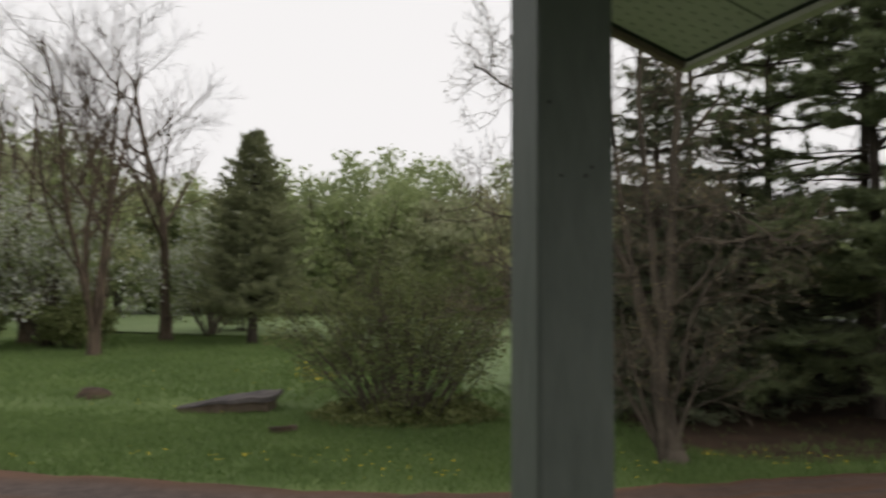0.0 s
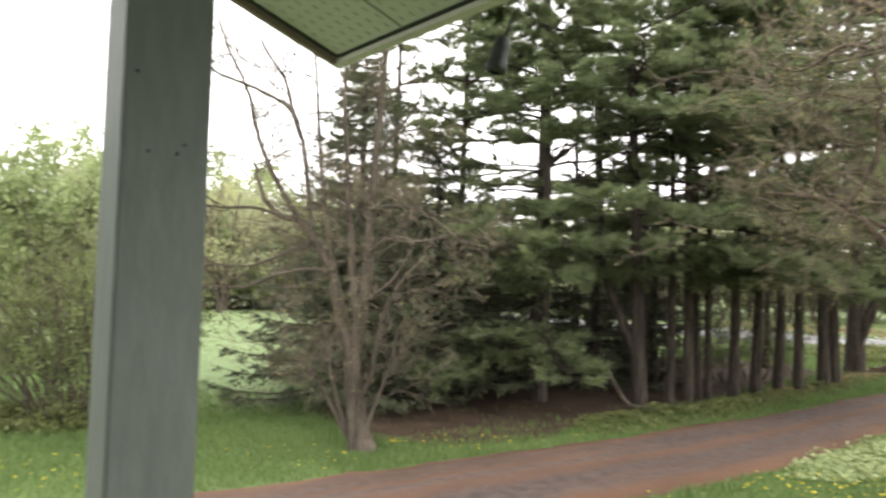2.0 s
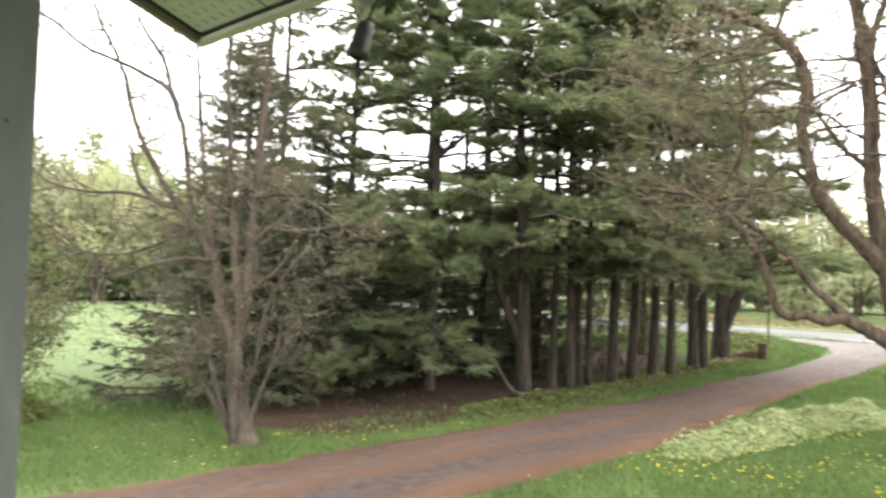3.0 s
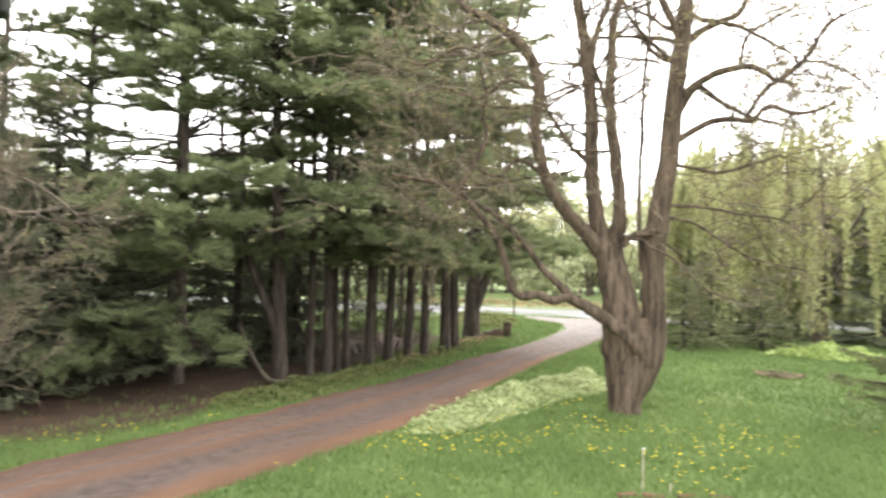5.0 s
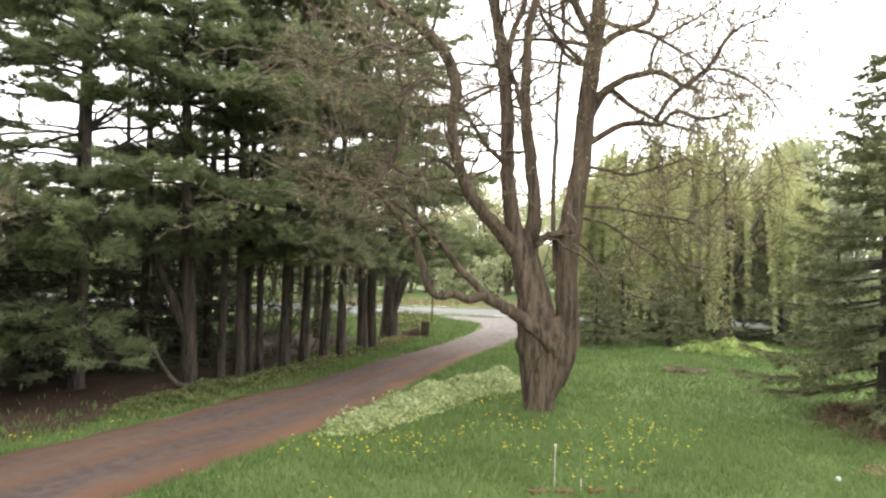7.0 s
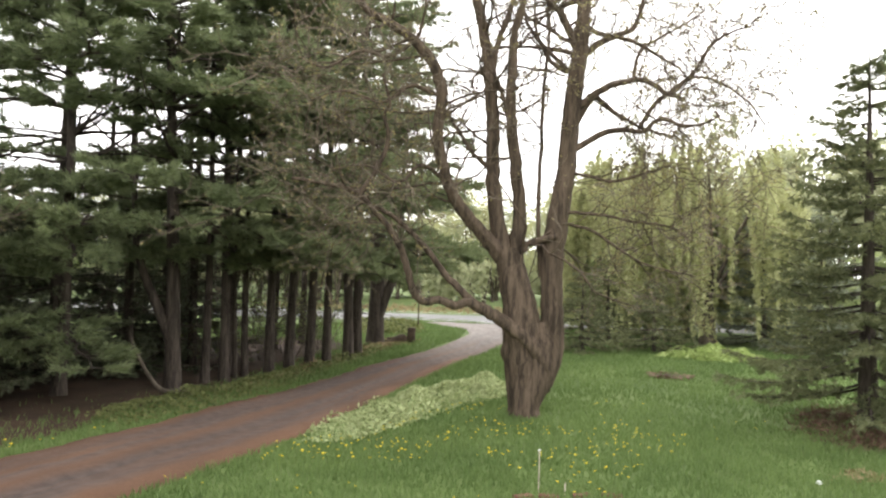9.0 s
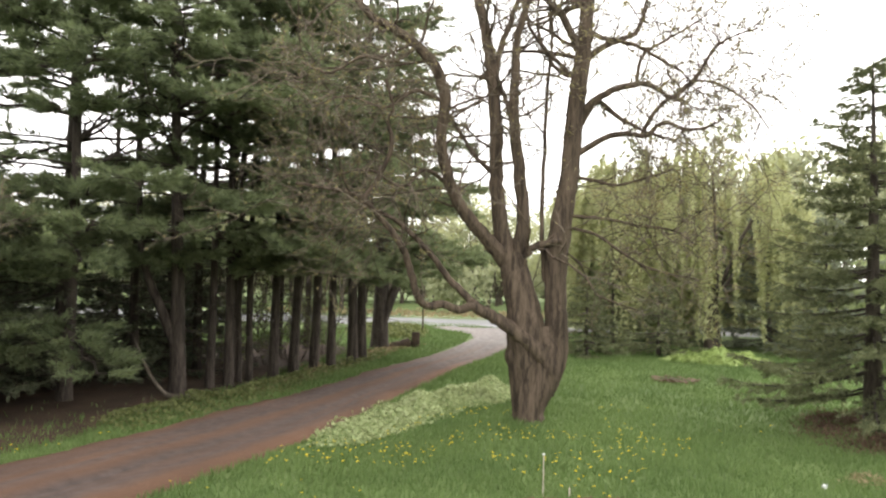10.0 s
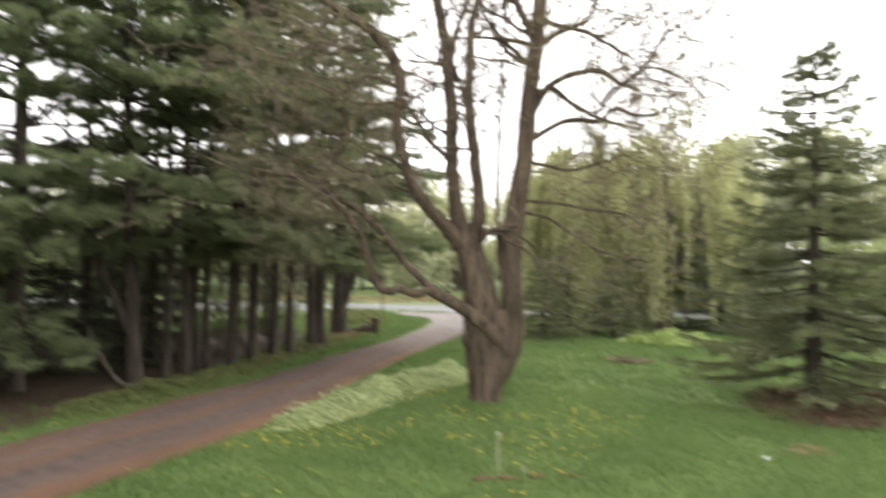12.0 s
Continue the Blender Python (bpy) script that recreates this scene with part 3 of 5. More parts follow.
def spruce(x, y, height, reach, low, seed, label, mat="spruce", tiers=16, per=8, gap=0.0, droop=0.25, name="spruce_tree", fill=1.0, size=1.0, bark="pine_bark", group="", taper=0.85):
    """A spruce: whorls of flat, drooping sprays that shorten to the top."""
    rng = np.random.default_rng(seed)
    ob = thing(name, x, y, -0.05, 0, label, "spruce tree", group)
    wood, at, way = Geo(), [], []
    tube(wood, [(0, 0, 0), (0.02, 0.01, height * 0.3), (0, -0.01, height * 0.65), (0, 0, height)], [0.02 * height + 0.04, 0.014 * height + 0.02, 0.009 * height, 0.006], 8)
    for t in range(tiers):
        f = (t + 0.3 * rng.random()) / tiers
        z = low + (height - low - 0.1) * f
        for b in range(per):
            if rng.random() < gap:
                continue
            heading = b * 6.28 / per + t * 0.9 + rng.uniform(-0.3, 0.3)
            length = (reach * (1 - f) ** taper + 0.12) * rng.uniform(0.72, 1.12)
            h = np.array([math.cos(heading), math.sin(heading), 0])
            side = np.cross([0, 0, 1], h)
            s = np.linspace(0, 1, 6)
            pts = np.array([0, 0, z + rng.uniform(-0.1, 0.1)]) + h * (length * s)[:, None] + np.array([0, 0, 1.0]) * (length * (0.10 * s * (2 * f) - droop * (1 - f) * s + 0.22 * s ** 3))[:, None]
            tube(wood, pts, np.linspace(0.006 + 0.009 * length, 0.003, 6), 4)
            for k in range(int((4 + 9 * length) * fill)):
                g = rng.uniform(0.15, 1.0)
                i = min(int(g * 5), 4)
                p = pts[i] + (pts[i + 1] - pts[i]) * (g * 5 - i)
                d = unit(h * rng.uniform(0.5, 1) + side * rng.choice([-1, 1]) * rng.uniform(0.3, 1.0) + [0, 0, rng.uniform(-0.35, 0.05)])
                tl = (0.10 + 0.28 * length * (1.1 - g)) * rng.uniform(0.6, 1.2)
                tw = np.stack([p, p + d * tl * 0.5, p + d * tl + [0, 0, -0.06 * tl]])
                q, w = along(tw, max(3, int(tl * 24 / size)), rng)
                at.append(q)
                way.append(w)
    part("trunk", wood, bark, ob, "brown trunk with bare limbs")
    crown = Geo()
    tufts(rng, crown, np.concatenate(at), np.concatenate(way), 5, 0.085 * size, 0.020 * size, 0.55)
    part("crown", crown, mat, ob, "drooping sprays of short needles")
    return ob


def along_row():
    """The pines beside the drive, from the house towards the road."""
    spots = [(9.4, 11.44, 0.11), (9.85, 11.5, 0.13), (10.33, 11.74, 0.07), (10.65, 11.75, 0.1), (11.4, 11.8, 0.14),
             (12.2, 12.05, 0.15), (12.86, 12.12, 0.15), (13.34, 12.1, 0.14), (14.28, 12.26, 0.18), (14.95, 12.5, 0.17), (15.7, 13.1, 0.05), (17.9, 14.3, 0.34)]
    for i, (x, y, r) in enumerate(spots):
        pine(x, y, (9.8 if i < 7 else 11.0) + 1.2 * math.sin(i * 2.1), r, 3.0 + 0.4 * math.sin(i * 1.3), 2.8 if i < 7 else 3.1, 20 + i, "tall white pine with a dark bare lower trunk beside the drive", step=1.05 if i < 7 else (1.4 if i < 10 else 0.85), per=3 if i < 10 else 4, density=1.0, side=(-95, 130), second=(0.42, -0.5) if i == 11 else None, dead=12)
    back = [(9.2, 13.6, 0.13), (11.0, 13.9, 0.13), (12.6, 14.5, 0.13), (14.4, 15.0, 0.14), (16.2, 15.8, 0.14), (10.4, 16.4, 0.13), (13.2, 17.2, 0.13)]
    for i, (x, y, r) in enumerate(back):
        pine(x, y, 11.0 + math.sin(i), r, 2.8, 2.5, 60 + i, "white pine standing in the shaded inner rows", step=1.6, per=3, density=0.6, dead=8, clear=((3.6, 5.0),) if i == 0 else None)


along_row()
# pines at the near corner with boughs that sweep low over the needle bed
pine(8.62, 11.35, 10.6, 0.19, 2.95, 3.2, 102, "white pine with a crooked forked foot and long layered boughs", step=0.55, per=4, side=(-100, 100), density=1.25, clear=((4.0, 4.85),), lean=(-0.3, 0.1), second=(-0.55, 0.45))
pine(6.9, 11.9, 10.0, 0.15, 0.95, 2.5, 101, "white pine with low sweeping boughs over the needle bed", step=0.5, per=3, side=(-150, 50), density=1.0, clear=((3.8, 4.8), (1.8, 2.4)))
pine(10.6, 12.3, 10.5, 0.13, 2.7, 2.9, 103, "white pine with boughs reaching over the drive", step=1.0, per=4, side=(-95, 90), density=1.15)
pine(7.5, 13.2, 11.0, 0.15, 2.4, 2.7, 106, "white pine with open upper boughs and dark limbs", step=1.0, per=4, density=0.95, clear=((4.1, 4.9),))
pine(6.0, 13.6, 10.5, 0.14, 2.4, 2.6, 104, "white pine with open upper boughs and dark limbs", step=0.95, per=4, density=0.9, clear=((4.1, 4.8),))
pine(4.9, 14.8, 10.0, 0.13, 3.0, 2.4, 105, "white pine with open upper boughs and dark limbs", step=1.05, per=4, density=0.85)
spruce(3.6, 12.6, 6.4, 2.2, 0.45, 110, "dense dark spruce behind the leafless tree", tiers=22, per=11, fill=1.3, size=1.0)
spruce(5.3, 13.2, 5.4, 2.4, 0.6, 111, "dense dark spruce at the edge of the needle bed", tiers=16, per=10, fill=1.2, size=1.0)
# added screen of spruces that stands in for the darkness behind the trunks
for i, (x, y) in enumerate(((6.6, 15.5), (4.6, 16.2), (8.2, 14.2), (9.5, 14.2), (10.8, 14.8), (12.0, 15.5), (7.2, 14.4))):
    spruce(x, y, 3.7 + 0.3 * (i % 2), 1.8, 0.25, 160 + i, "spruce added as a screen to keep the back of the grove dark", tiers=11, per=9, fill=0.8, size=1.5)
# the lone spruce on the lawn
spruce(13.43, 0.87, 5.95, 2.1, 0.6, 120, "sparse grey-green spruce with drooping lower limbs", "old_spruce", tiers=17, per=10, gap=0.18, droop=0.34, fill=1.7, size=1.1)
# low spruces below the willow
for i, (x, y, h, w) in enumerate(((20.9, 8.9, 2.5, 1.3), (22.6, 7.3, 2.3, 1.3), (24.6, 9.6, 3.2, 1.4),  (27.6, 5.2, 5.4, 2.2), (29.5, 3.4, 6.0, 2.3), (25.9, 3.2, 4.6, 1.8))):
    spruce(x, y, h, w, 0.25, 130 + i, "bushy spruce at the far edge of the lawn", "old_spruce" if i < 3 else "hazed_spruce", tiers=11, per=8, gap=0.22 if i < 3 else 0.05, fill=0.75, size=1.5)
spruce(-6.8, 26.1, 7.7, 2.35, 1.35, 140, "dense conical spruce standing alone on the lawn", "brightened_spruce", tiers=26, per=13, fill=1.5, size=1.5, droop=0.12, taper=0.75)


# ---- leafless and budding trees ----
def limb(geo, tips, rng, pts, r0, r1, twigs, level=2, length=1.2, kids=(4, 4, 3), spread=0.9, start=0.3, up=0.05, thin=0.0045):
    """A main limb along a few points, with boughs growing from it."""
    line = smooth_line(pts, 5 * len(pts))
    line[1:-1] += rng.normal(0, min(0.007, 0.25 * r1), line[1:-1].shape)
    r0 = r0 if isinstance(r0, tuple) else (r0, r1)
    taper = np.interp(np.linspace(0, 1, len(line)), np.linspace(0, 1, len(r0)), r0) * (1 + rng.normal(0, 0.008, len(line)))
    stout = max(r0) > 0.1
    tube(geo[0], line, taper, 28 if stout else 10, 0.06 if stout else 0.018, rng)
    for k in range(twigs):
        q, w = along(line, 1, rng, start)
        side = unit(np.cross(w[0], rng.normal(0, 1, 3)))
        grow(rng, geo, q[0], w[0] * 0.5 + side * spread, length * rng.uniform(0.6, 1.2), max(0.010, r1 * 0.55), level, tips, kids, 0.8, up, 0.22, 0.55, thin)


def buds(rng, tips, per, jitter):
    at = []
    for p in tips:
        q, _ = along(p, per, rng, 0.2)
        at.append(q + rng.normal(0, jitter, q.shape))
    return np.concatenate(at)


def big_tree():
    rng = np.random.default_rng(200)
    twig = Geo()
    ob = thing("old_maple_tree", 10.85, 5.38, -0.03, -55.1, "large old many-stemmed tree just coming into leaf", "tree")
    wood, tips = Geo(), []
    # the stout foot: narrow at the ground, swelling to the right, fluted
    n, k = 22, 56
    zz = np.linspace(-0.03, 1.5, n)
    th = np.linspace(0, 2 * np.pi, k, endpoint=False)
    left = np.interp(zz, [0, 0.12, 0.45, 0.85, 1.02, 1.15, 1.5], [-0.27, -0.235, -0.27, -0.31, -0.385, -0.33, -0.36])
    right = np.interp(zz, [0, 0.12, 0.3, 0.5, 0.85, 1.15, 1.5], [0.25, 0.22, 0.29, 0.42, 0.54, 0.58, 0.56])
    mid, half = (left + right) / 2, (right - left) / 2
    flute = 1 + 0.05 * np.sin(5 * th + 0.6 + 0.8 * zz[:, None]) + 0.04 * np.sin(9 * th + 2 - 0.5 * zz[:, None]) + rng.normal(0, 0.022, k) + rng.normal(0, 0.008, (n, k))
    deep = np.interp(zz, [0, 0.1, 0.5, 1.1, 1.5], [0.30, 0.26, 0.27, 0.25, 0.13])
    v = np.stack([mid[:, None] + half[:, None] * flute * np.cos(th), deep[:, None] * flute * np.sin(th), np.repeat(zz[:, None], k, 1)], -1)
    i, j = np.meshgrid(np.arange(n - 1), np.arange(k), indexing="ij")
    wood.add(v, np.stack([i * k + j, i * k + (j + 1) % k, (i + 1) * k + (j + 1) % k, (i + 1) * k + j], -1).reshape(-1, 4))
    L = [
        # points (across, depth, height), radii, boughs
        ([(0.21, 0.01, 0.35), (0.36, 0.02, 0.92), (0.41, 0.03, 1.63), (0.39, 0.03, 2.17), (0.41, 0.04, 2.71), (0.51, 0.05, 3.35), (0.6, 0.06, 3.99), (0.66, 0.07, 4.73), (0.73, 0.07, 5.37), (0.8, 0.08, 6.02), (0.87, 0.09, 6.68), (0.96, 0.1, 7.62)], (0.12, 0.19, 0.185, 0.175, 0.195, 0.165, 0.155, 0.15, 0.14, 0.13, 0.11, 0.09), 0.08, 7),
        ([(0.0, 0.0, 0.3), (-0.02, 0.0, 0.91), (-0.05, 0.0, 1.36), (-0.15, 0.0, 1.89), (-0.26, 0.0, 2.34), (-0.32, 0.0, 2.66)], (0.2, 0.28, 0.3, 0.25, 0.22, 0.19), 0.19, 0),
        ([(-0.32, 0.0, 2.45), (-0.5, 0.03, 3.15), (-0.57, 0.05, 3.88), (-0.58, 0.08, 4.53), (-0.62, 0.1, 5.09), (-0.67, 0.12, 5.65), (-0.77, 0.15, 6.21), (-0.91, 0.18, 6.78), (-1.05, 0.2, 7.45)], (0.13, 0.115, 0.105, 0.1, 0.095, 0.085, 0.07, 0.06), 0.05, 7),
        ([(-0.64, 0.12, 5.4), (-0.52, 0.15, 6.03), (-0.37, 0.17, 6.46), (-0.19, 0.2, 6.99)], 0.06, 0.04, 4),
        ([(-0.25, 0.0, 2.4), (-0.13, -0.04, 3.2), (-0.2, -0.07, 3.78), (-0.28, -0.11, 4.4), (-0.33, -0.15, 4.94), (-0.31, -0.19, 5.56), (-0.29, -0.22, 6.09), (-0.14, -0.26, 6.63), (-0.02, -0.3, 7.16)], (0.12, 0.1, 0.095, 0.085, 0.075, 0.06, 0.055, 0.045), 0.04, 7),
        ([(-0.34, -0.12, 4.68), (-0.47, 0.0, 5.15), (-0.6, 0.1, 5.55)], 0.045, 0.035, 2),
        ([(-0.30, 0.0, 2.4), (-0.63, -0.07, 2.77), (-0.89, -0.14, 3.04), (-1.12, -0.21, 3.32), (-1.29, -0.28, 3.65), (-1.41, -0.35, 4.08), (-1.47, -0.42, 4.42), (-1.42, -0.48, 4.85), (-1.46, -0.55, 5.18), (-1.61, -0.62, 5.49), (-1.88, -0.69, 5.76), (-2.24, -0.76, 5.98), (-2.56, -0.83, 6.14), (-2.83, -0.9, 6.48)], (0.14, 0.11, 0.1, 0.09, 0.085, 0.09, 0.085, 0.075, 0.06, 0.05), 0.04, 10),
        ([(0.30, 0.02, 0.4), (0.30, -0.10, 0.81), (0.12, -0.20, 1.1), (-0.18, -0.28, 1.36), (-0.53, -0.38, 1.6), (-0.90, -0.46, 1.80)], (0.1, 0.15, 0.13, 0.11, 0.095, 0.08), 0.085, 0),
        ([(-0.80, -0.44, 1.74), (-0.93, -0.49, 1.8), (-1.14, -0.54, 1.75), (-1.4, -0.6, 1.83), (-1.61, -0.65, 1.79), (-1.76, -0.71, 1.93), (-1.85, -0.77, 2.22), (-1.96, -0.82, 2.56), (-2.1, -0.88, 2.82), (-2.34, -0.93, 3.09), (-2.59, -0.99, 3.36), (-2.99, -1.04, 3.48), (-3.56, -1.1, 3.55)], (0.072, 0.066, 0.06, 0.055, 0.048, 0.038, 0.024), 0.02, 8),
        ([(-0.86, -0.44, 1.77), (-1.1, -0.39, 2.02), (-1.32, -0.36, 2.23), (-1.55, -0.33, 2.54), (-1.73, -0.29, 2.74), (-2.09, -0.26, 3.06), (-2.49, -0.23, 3.28), (-2.86, -0.2, 3.5)], (0.062, 0.052, 0.044, 0.036, 0.026), 0.02, 8),
        ([(-2.58, -1.0, 3.35), (-2.36, -1.02, 3.69), (-2.18, -1.04, 4.14), (-2.24, -1.06, 4.49), (-2.17, -1.08, 4.7), (-2.28, -1.1, 5.11)], 0.045, 0.018, 6),
        ([(0.23, 0.05, 2.2), (0.17, 0.08, 3.26), (0.2, 0.11, 4.27), (0.23, 0.14, 5.2), (0.31, 0.17, 6.14), (0.26, 0.2, 7.0)], 0.04, 0.022, 6),
        ([(-0.24, -0.08, 2.25), (-0.04, -0.13, 2.68), (0.18, -0.17, 2.79), (0.44, -0.2, 2.84)], 0.065, 0.045, 3),
        ([(-0.58, 0.05, 3.88), (-0.89, 0.13, 4.18), (-1.13, 0.22, 4.55), (-1.33, 0.3, 4.89)], 0.045, 0.025, 4),
        ([(0.79, 0.1, 5.8), (0.53, 0.1, 6.4), (0.31, 0.1, 6.68), (0.08, 0.1, 7.0)], 0.07, 0.04, 5),
        ([(0.70, 0.05, 4.9), (1.1, 0.0, 5.2), (1.45, -0.05, 5.35), (1.82, -0.1, 5.37), (2.12, -0.15, 5.17), (2.42, -0.2, 5.07)], 0.065, 0.025, 6),
        ([(2.2, -0.2, 5.12), (2.54, -0.23, 5.5), (2.8, -0.25, 5.92), (3.14, -0.28, 6.14), (3.47, -0.3, 6.24)], 0.035, 0.012, 7),
        ([(0.69, 0.05, 4.6), (1.04, 0.14, 5.13), (1.41, 0.23, 4.91), (1.89, 0.31, 4.7), (2.43, 0.4, 4.58)], 0.06, 0.018, 6),
        ([(1.84, 0.3, 4.7), (2.05, 0.22, 5.06), (2.33, 0.23, 5.3), (2.7, 0.25, 5.54), (3.17, 0.27, 5.46), (3.64, 0.28, 5.14), (3.92, 0.3, 4.77)], 0.04, 0.012, 8),
        ([(0.63, 0.05, 4.2), (1.13, -0.03, 4.51), (1.47, -0.11, 4.57), (1.76, -0.19, 4.54), (2.02, -0.26, 4.73), (2.35, -0.34, 4.61), (2.62, -0.42, 4.63), (2.88, -0.5, 4.76)], 0.055, 0.016, 7),
        ([(0.8, 0.05, 5.8), (1.29, 0.14, 6.12), (1.68, 0.23, 6.32), (1.84, 0.31, 6.7), (1.92, 0.4, 7.09)], 0.06, 0.025, 6),
        ([(1.62, -0.08, 5.34), (1.77, 0.1, 5.9), (2.13, 0.2, 6.17), (2.53, 0.3, 6.42), (2.94, 0.4, 6.72)], 0.032, 0.012, 6),
        ([(0.58, 0.05, 3.9), (0.9, -0.04, 3.84), (1.33, -0.13, 3.75), (1.84, -0.22, 3.88), (2.21, -0.31, 3.96), (2.24, -0.4, 3.55)], 0.032, 0.010, 6),
        ([(0.50, 0.05, 3.26), (1.16, -0.11, 3.21), (1.57, -0.28, 3.11), (2.13, -0.44, 3.02), (2.42, -0.6, 2.8)], 0.03, 0.010, 6),
        ([(0.45, 0.05, 3.1), (0.98, -0.16, 2.96), (1.33, -0.38, 2.69), (1.75, -0.59, 2.43), (2.4, -0.8, 2.27)], 0.028, 0.010, 6),
        ([(-1.29, -0.28, 3.64), (-1.7, -0.5, 3.88), (-2.03, -0.7, 3.58), (-2.52, -0.9, 3.8), (-2.99, -1.1, 3.68)], 0.035, 0.012, 6),
        ([(-1.45, -0.52, 4.93), (-1.88, -0.62, 5.07), (-2.3, -0.75, 4.77), (-2.88, -0.88, 4.9), (-3.36, -1.0, 4.7)], 0.038, 0.012, 6),
        ([(-1.85, -0.68, 5.74), (-2.22, -0.8, 5.45), (-2.64, -0.9, 5.5), (-3.12, -1.0, 5.21), (-3.52, -1.1, 5.34)], 0.038, 0.012, 6),
    ]
    for pts, r0, r1, twigs in L:
        limb((wood, twig), tips, rng, pts, r0, r1, int(twigs * (2.1 if pts[-1][0] > 1.5 else 1.7)), 2, 1.6 if pts[-1][0] > 1.5 else 1.85, (4, 4, 3), 0.95, 0.6 if pts[0][2] < 2 else 0.22, 0.01, 0.0078)
    part("trunk", wood, "bark", ob, "deeply ridged brown trunk and crooked limbs")
    part("twig_growth", twig, "twig", ob, "fine brown twigs")["kind"] = "stuff"
    g = Geo()
    pts = buds(rng, tips, 9, 0.022)
    right = (pts[:, 0] > 0.2) & (pts[:, 2] > 3.2) & (rng.random(len(pts)) < 0.34)
    leaves(rng, g, pts[right], 0.021, 0, 2.0)
    part("young_leaves", g, "catkin", ob, "sparse yellow-green opening leaves")
    g = Geo()
    leaves(rng, g, pts[~right & (rng.random(len(pts)) < 0.35)], 0.022)
    part("bud_growth", g, "bud", ob, "small brown-yellow buds")


big_tree()


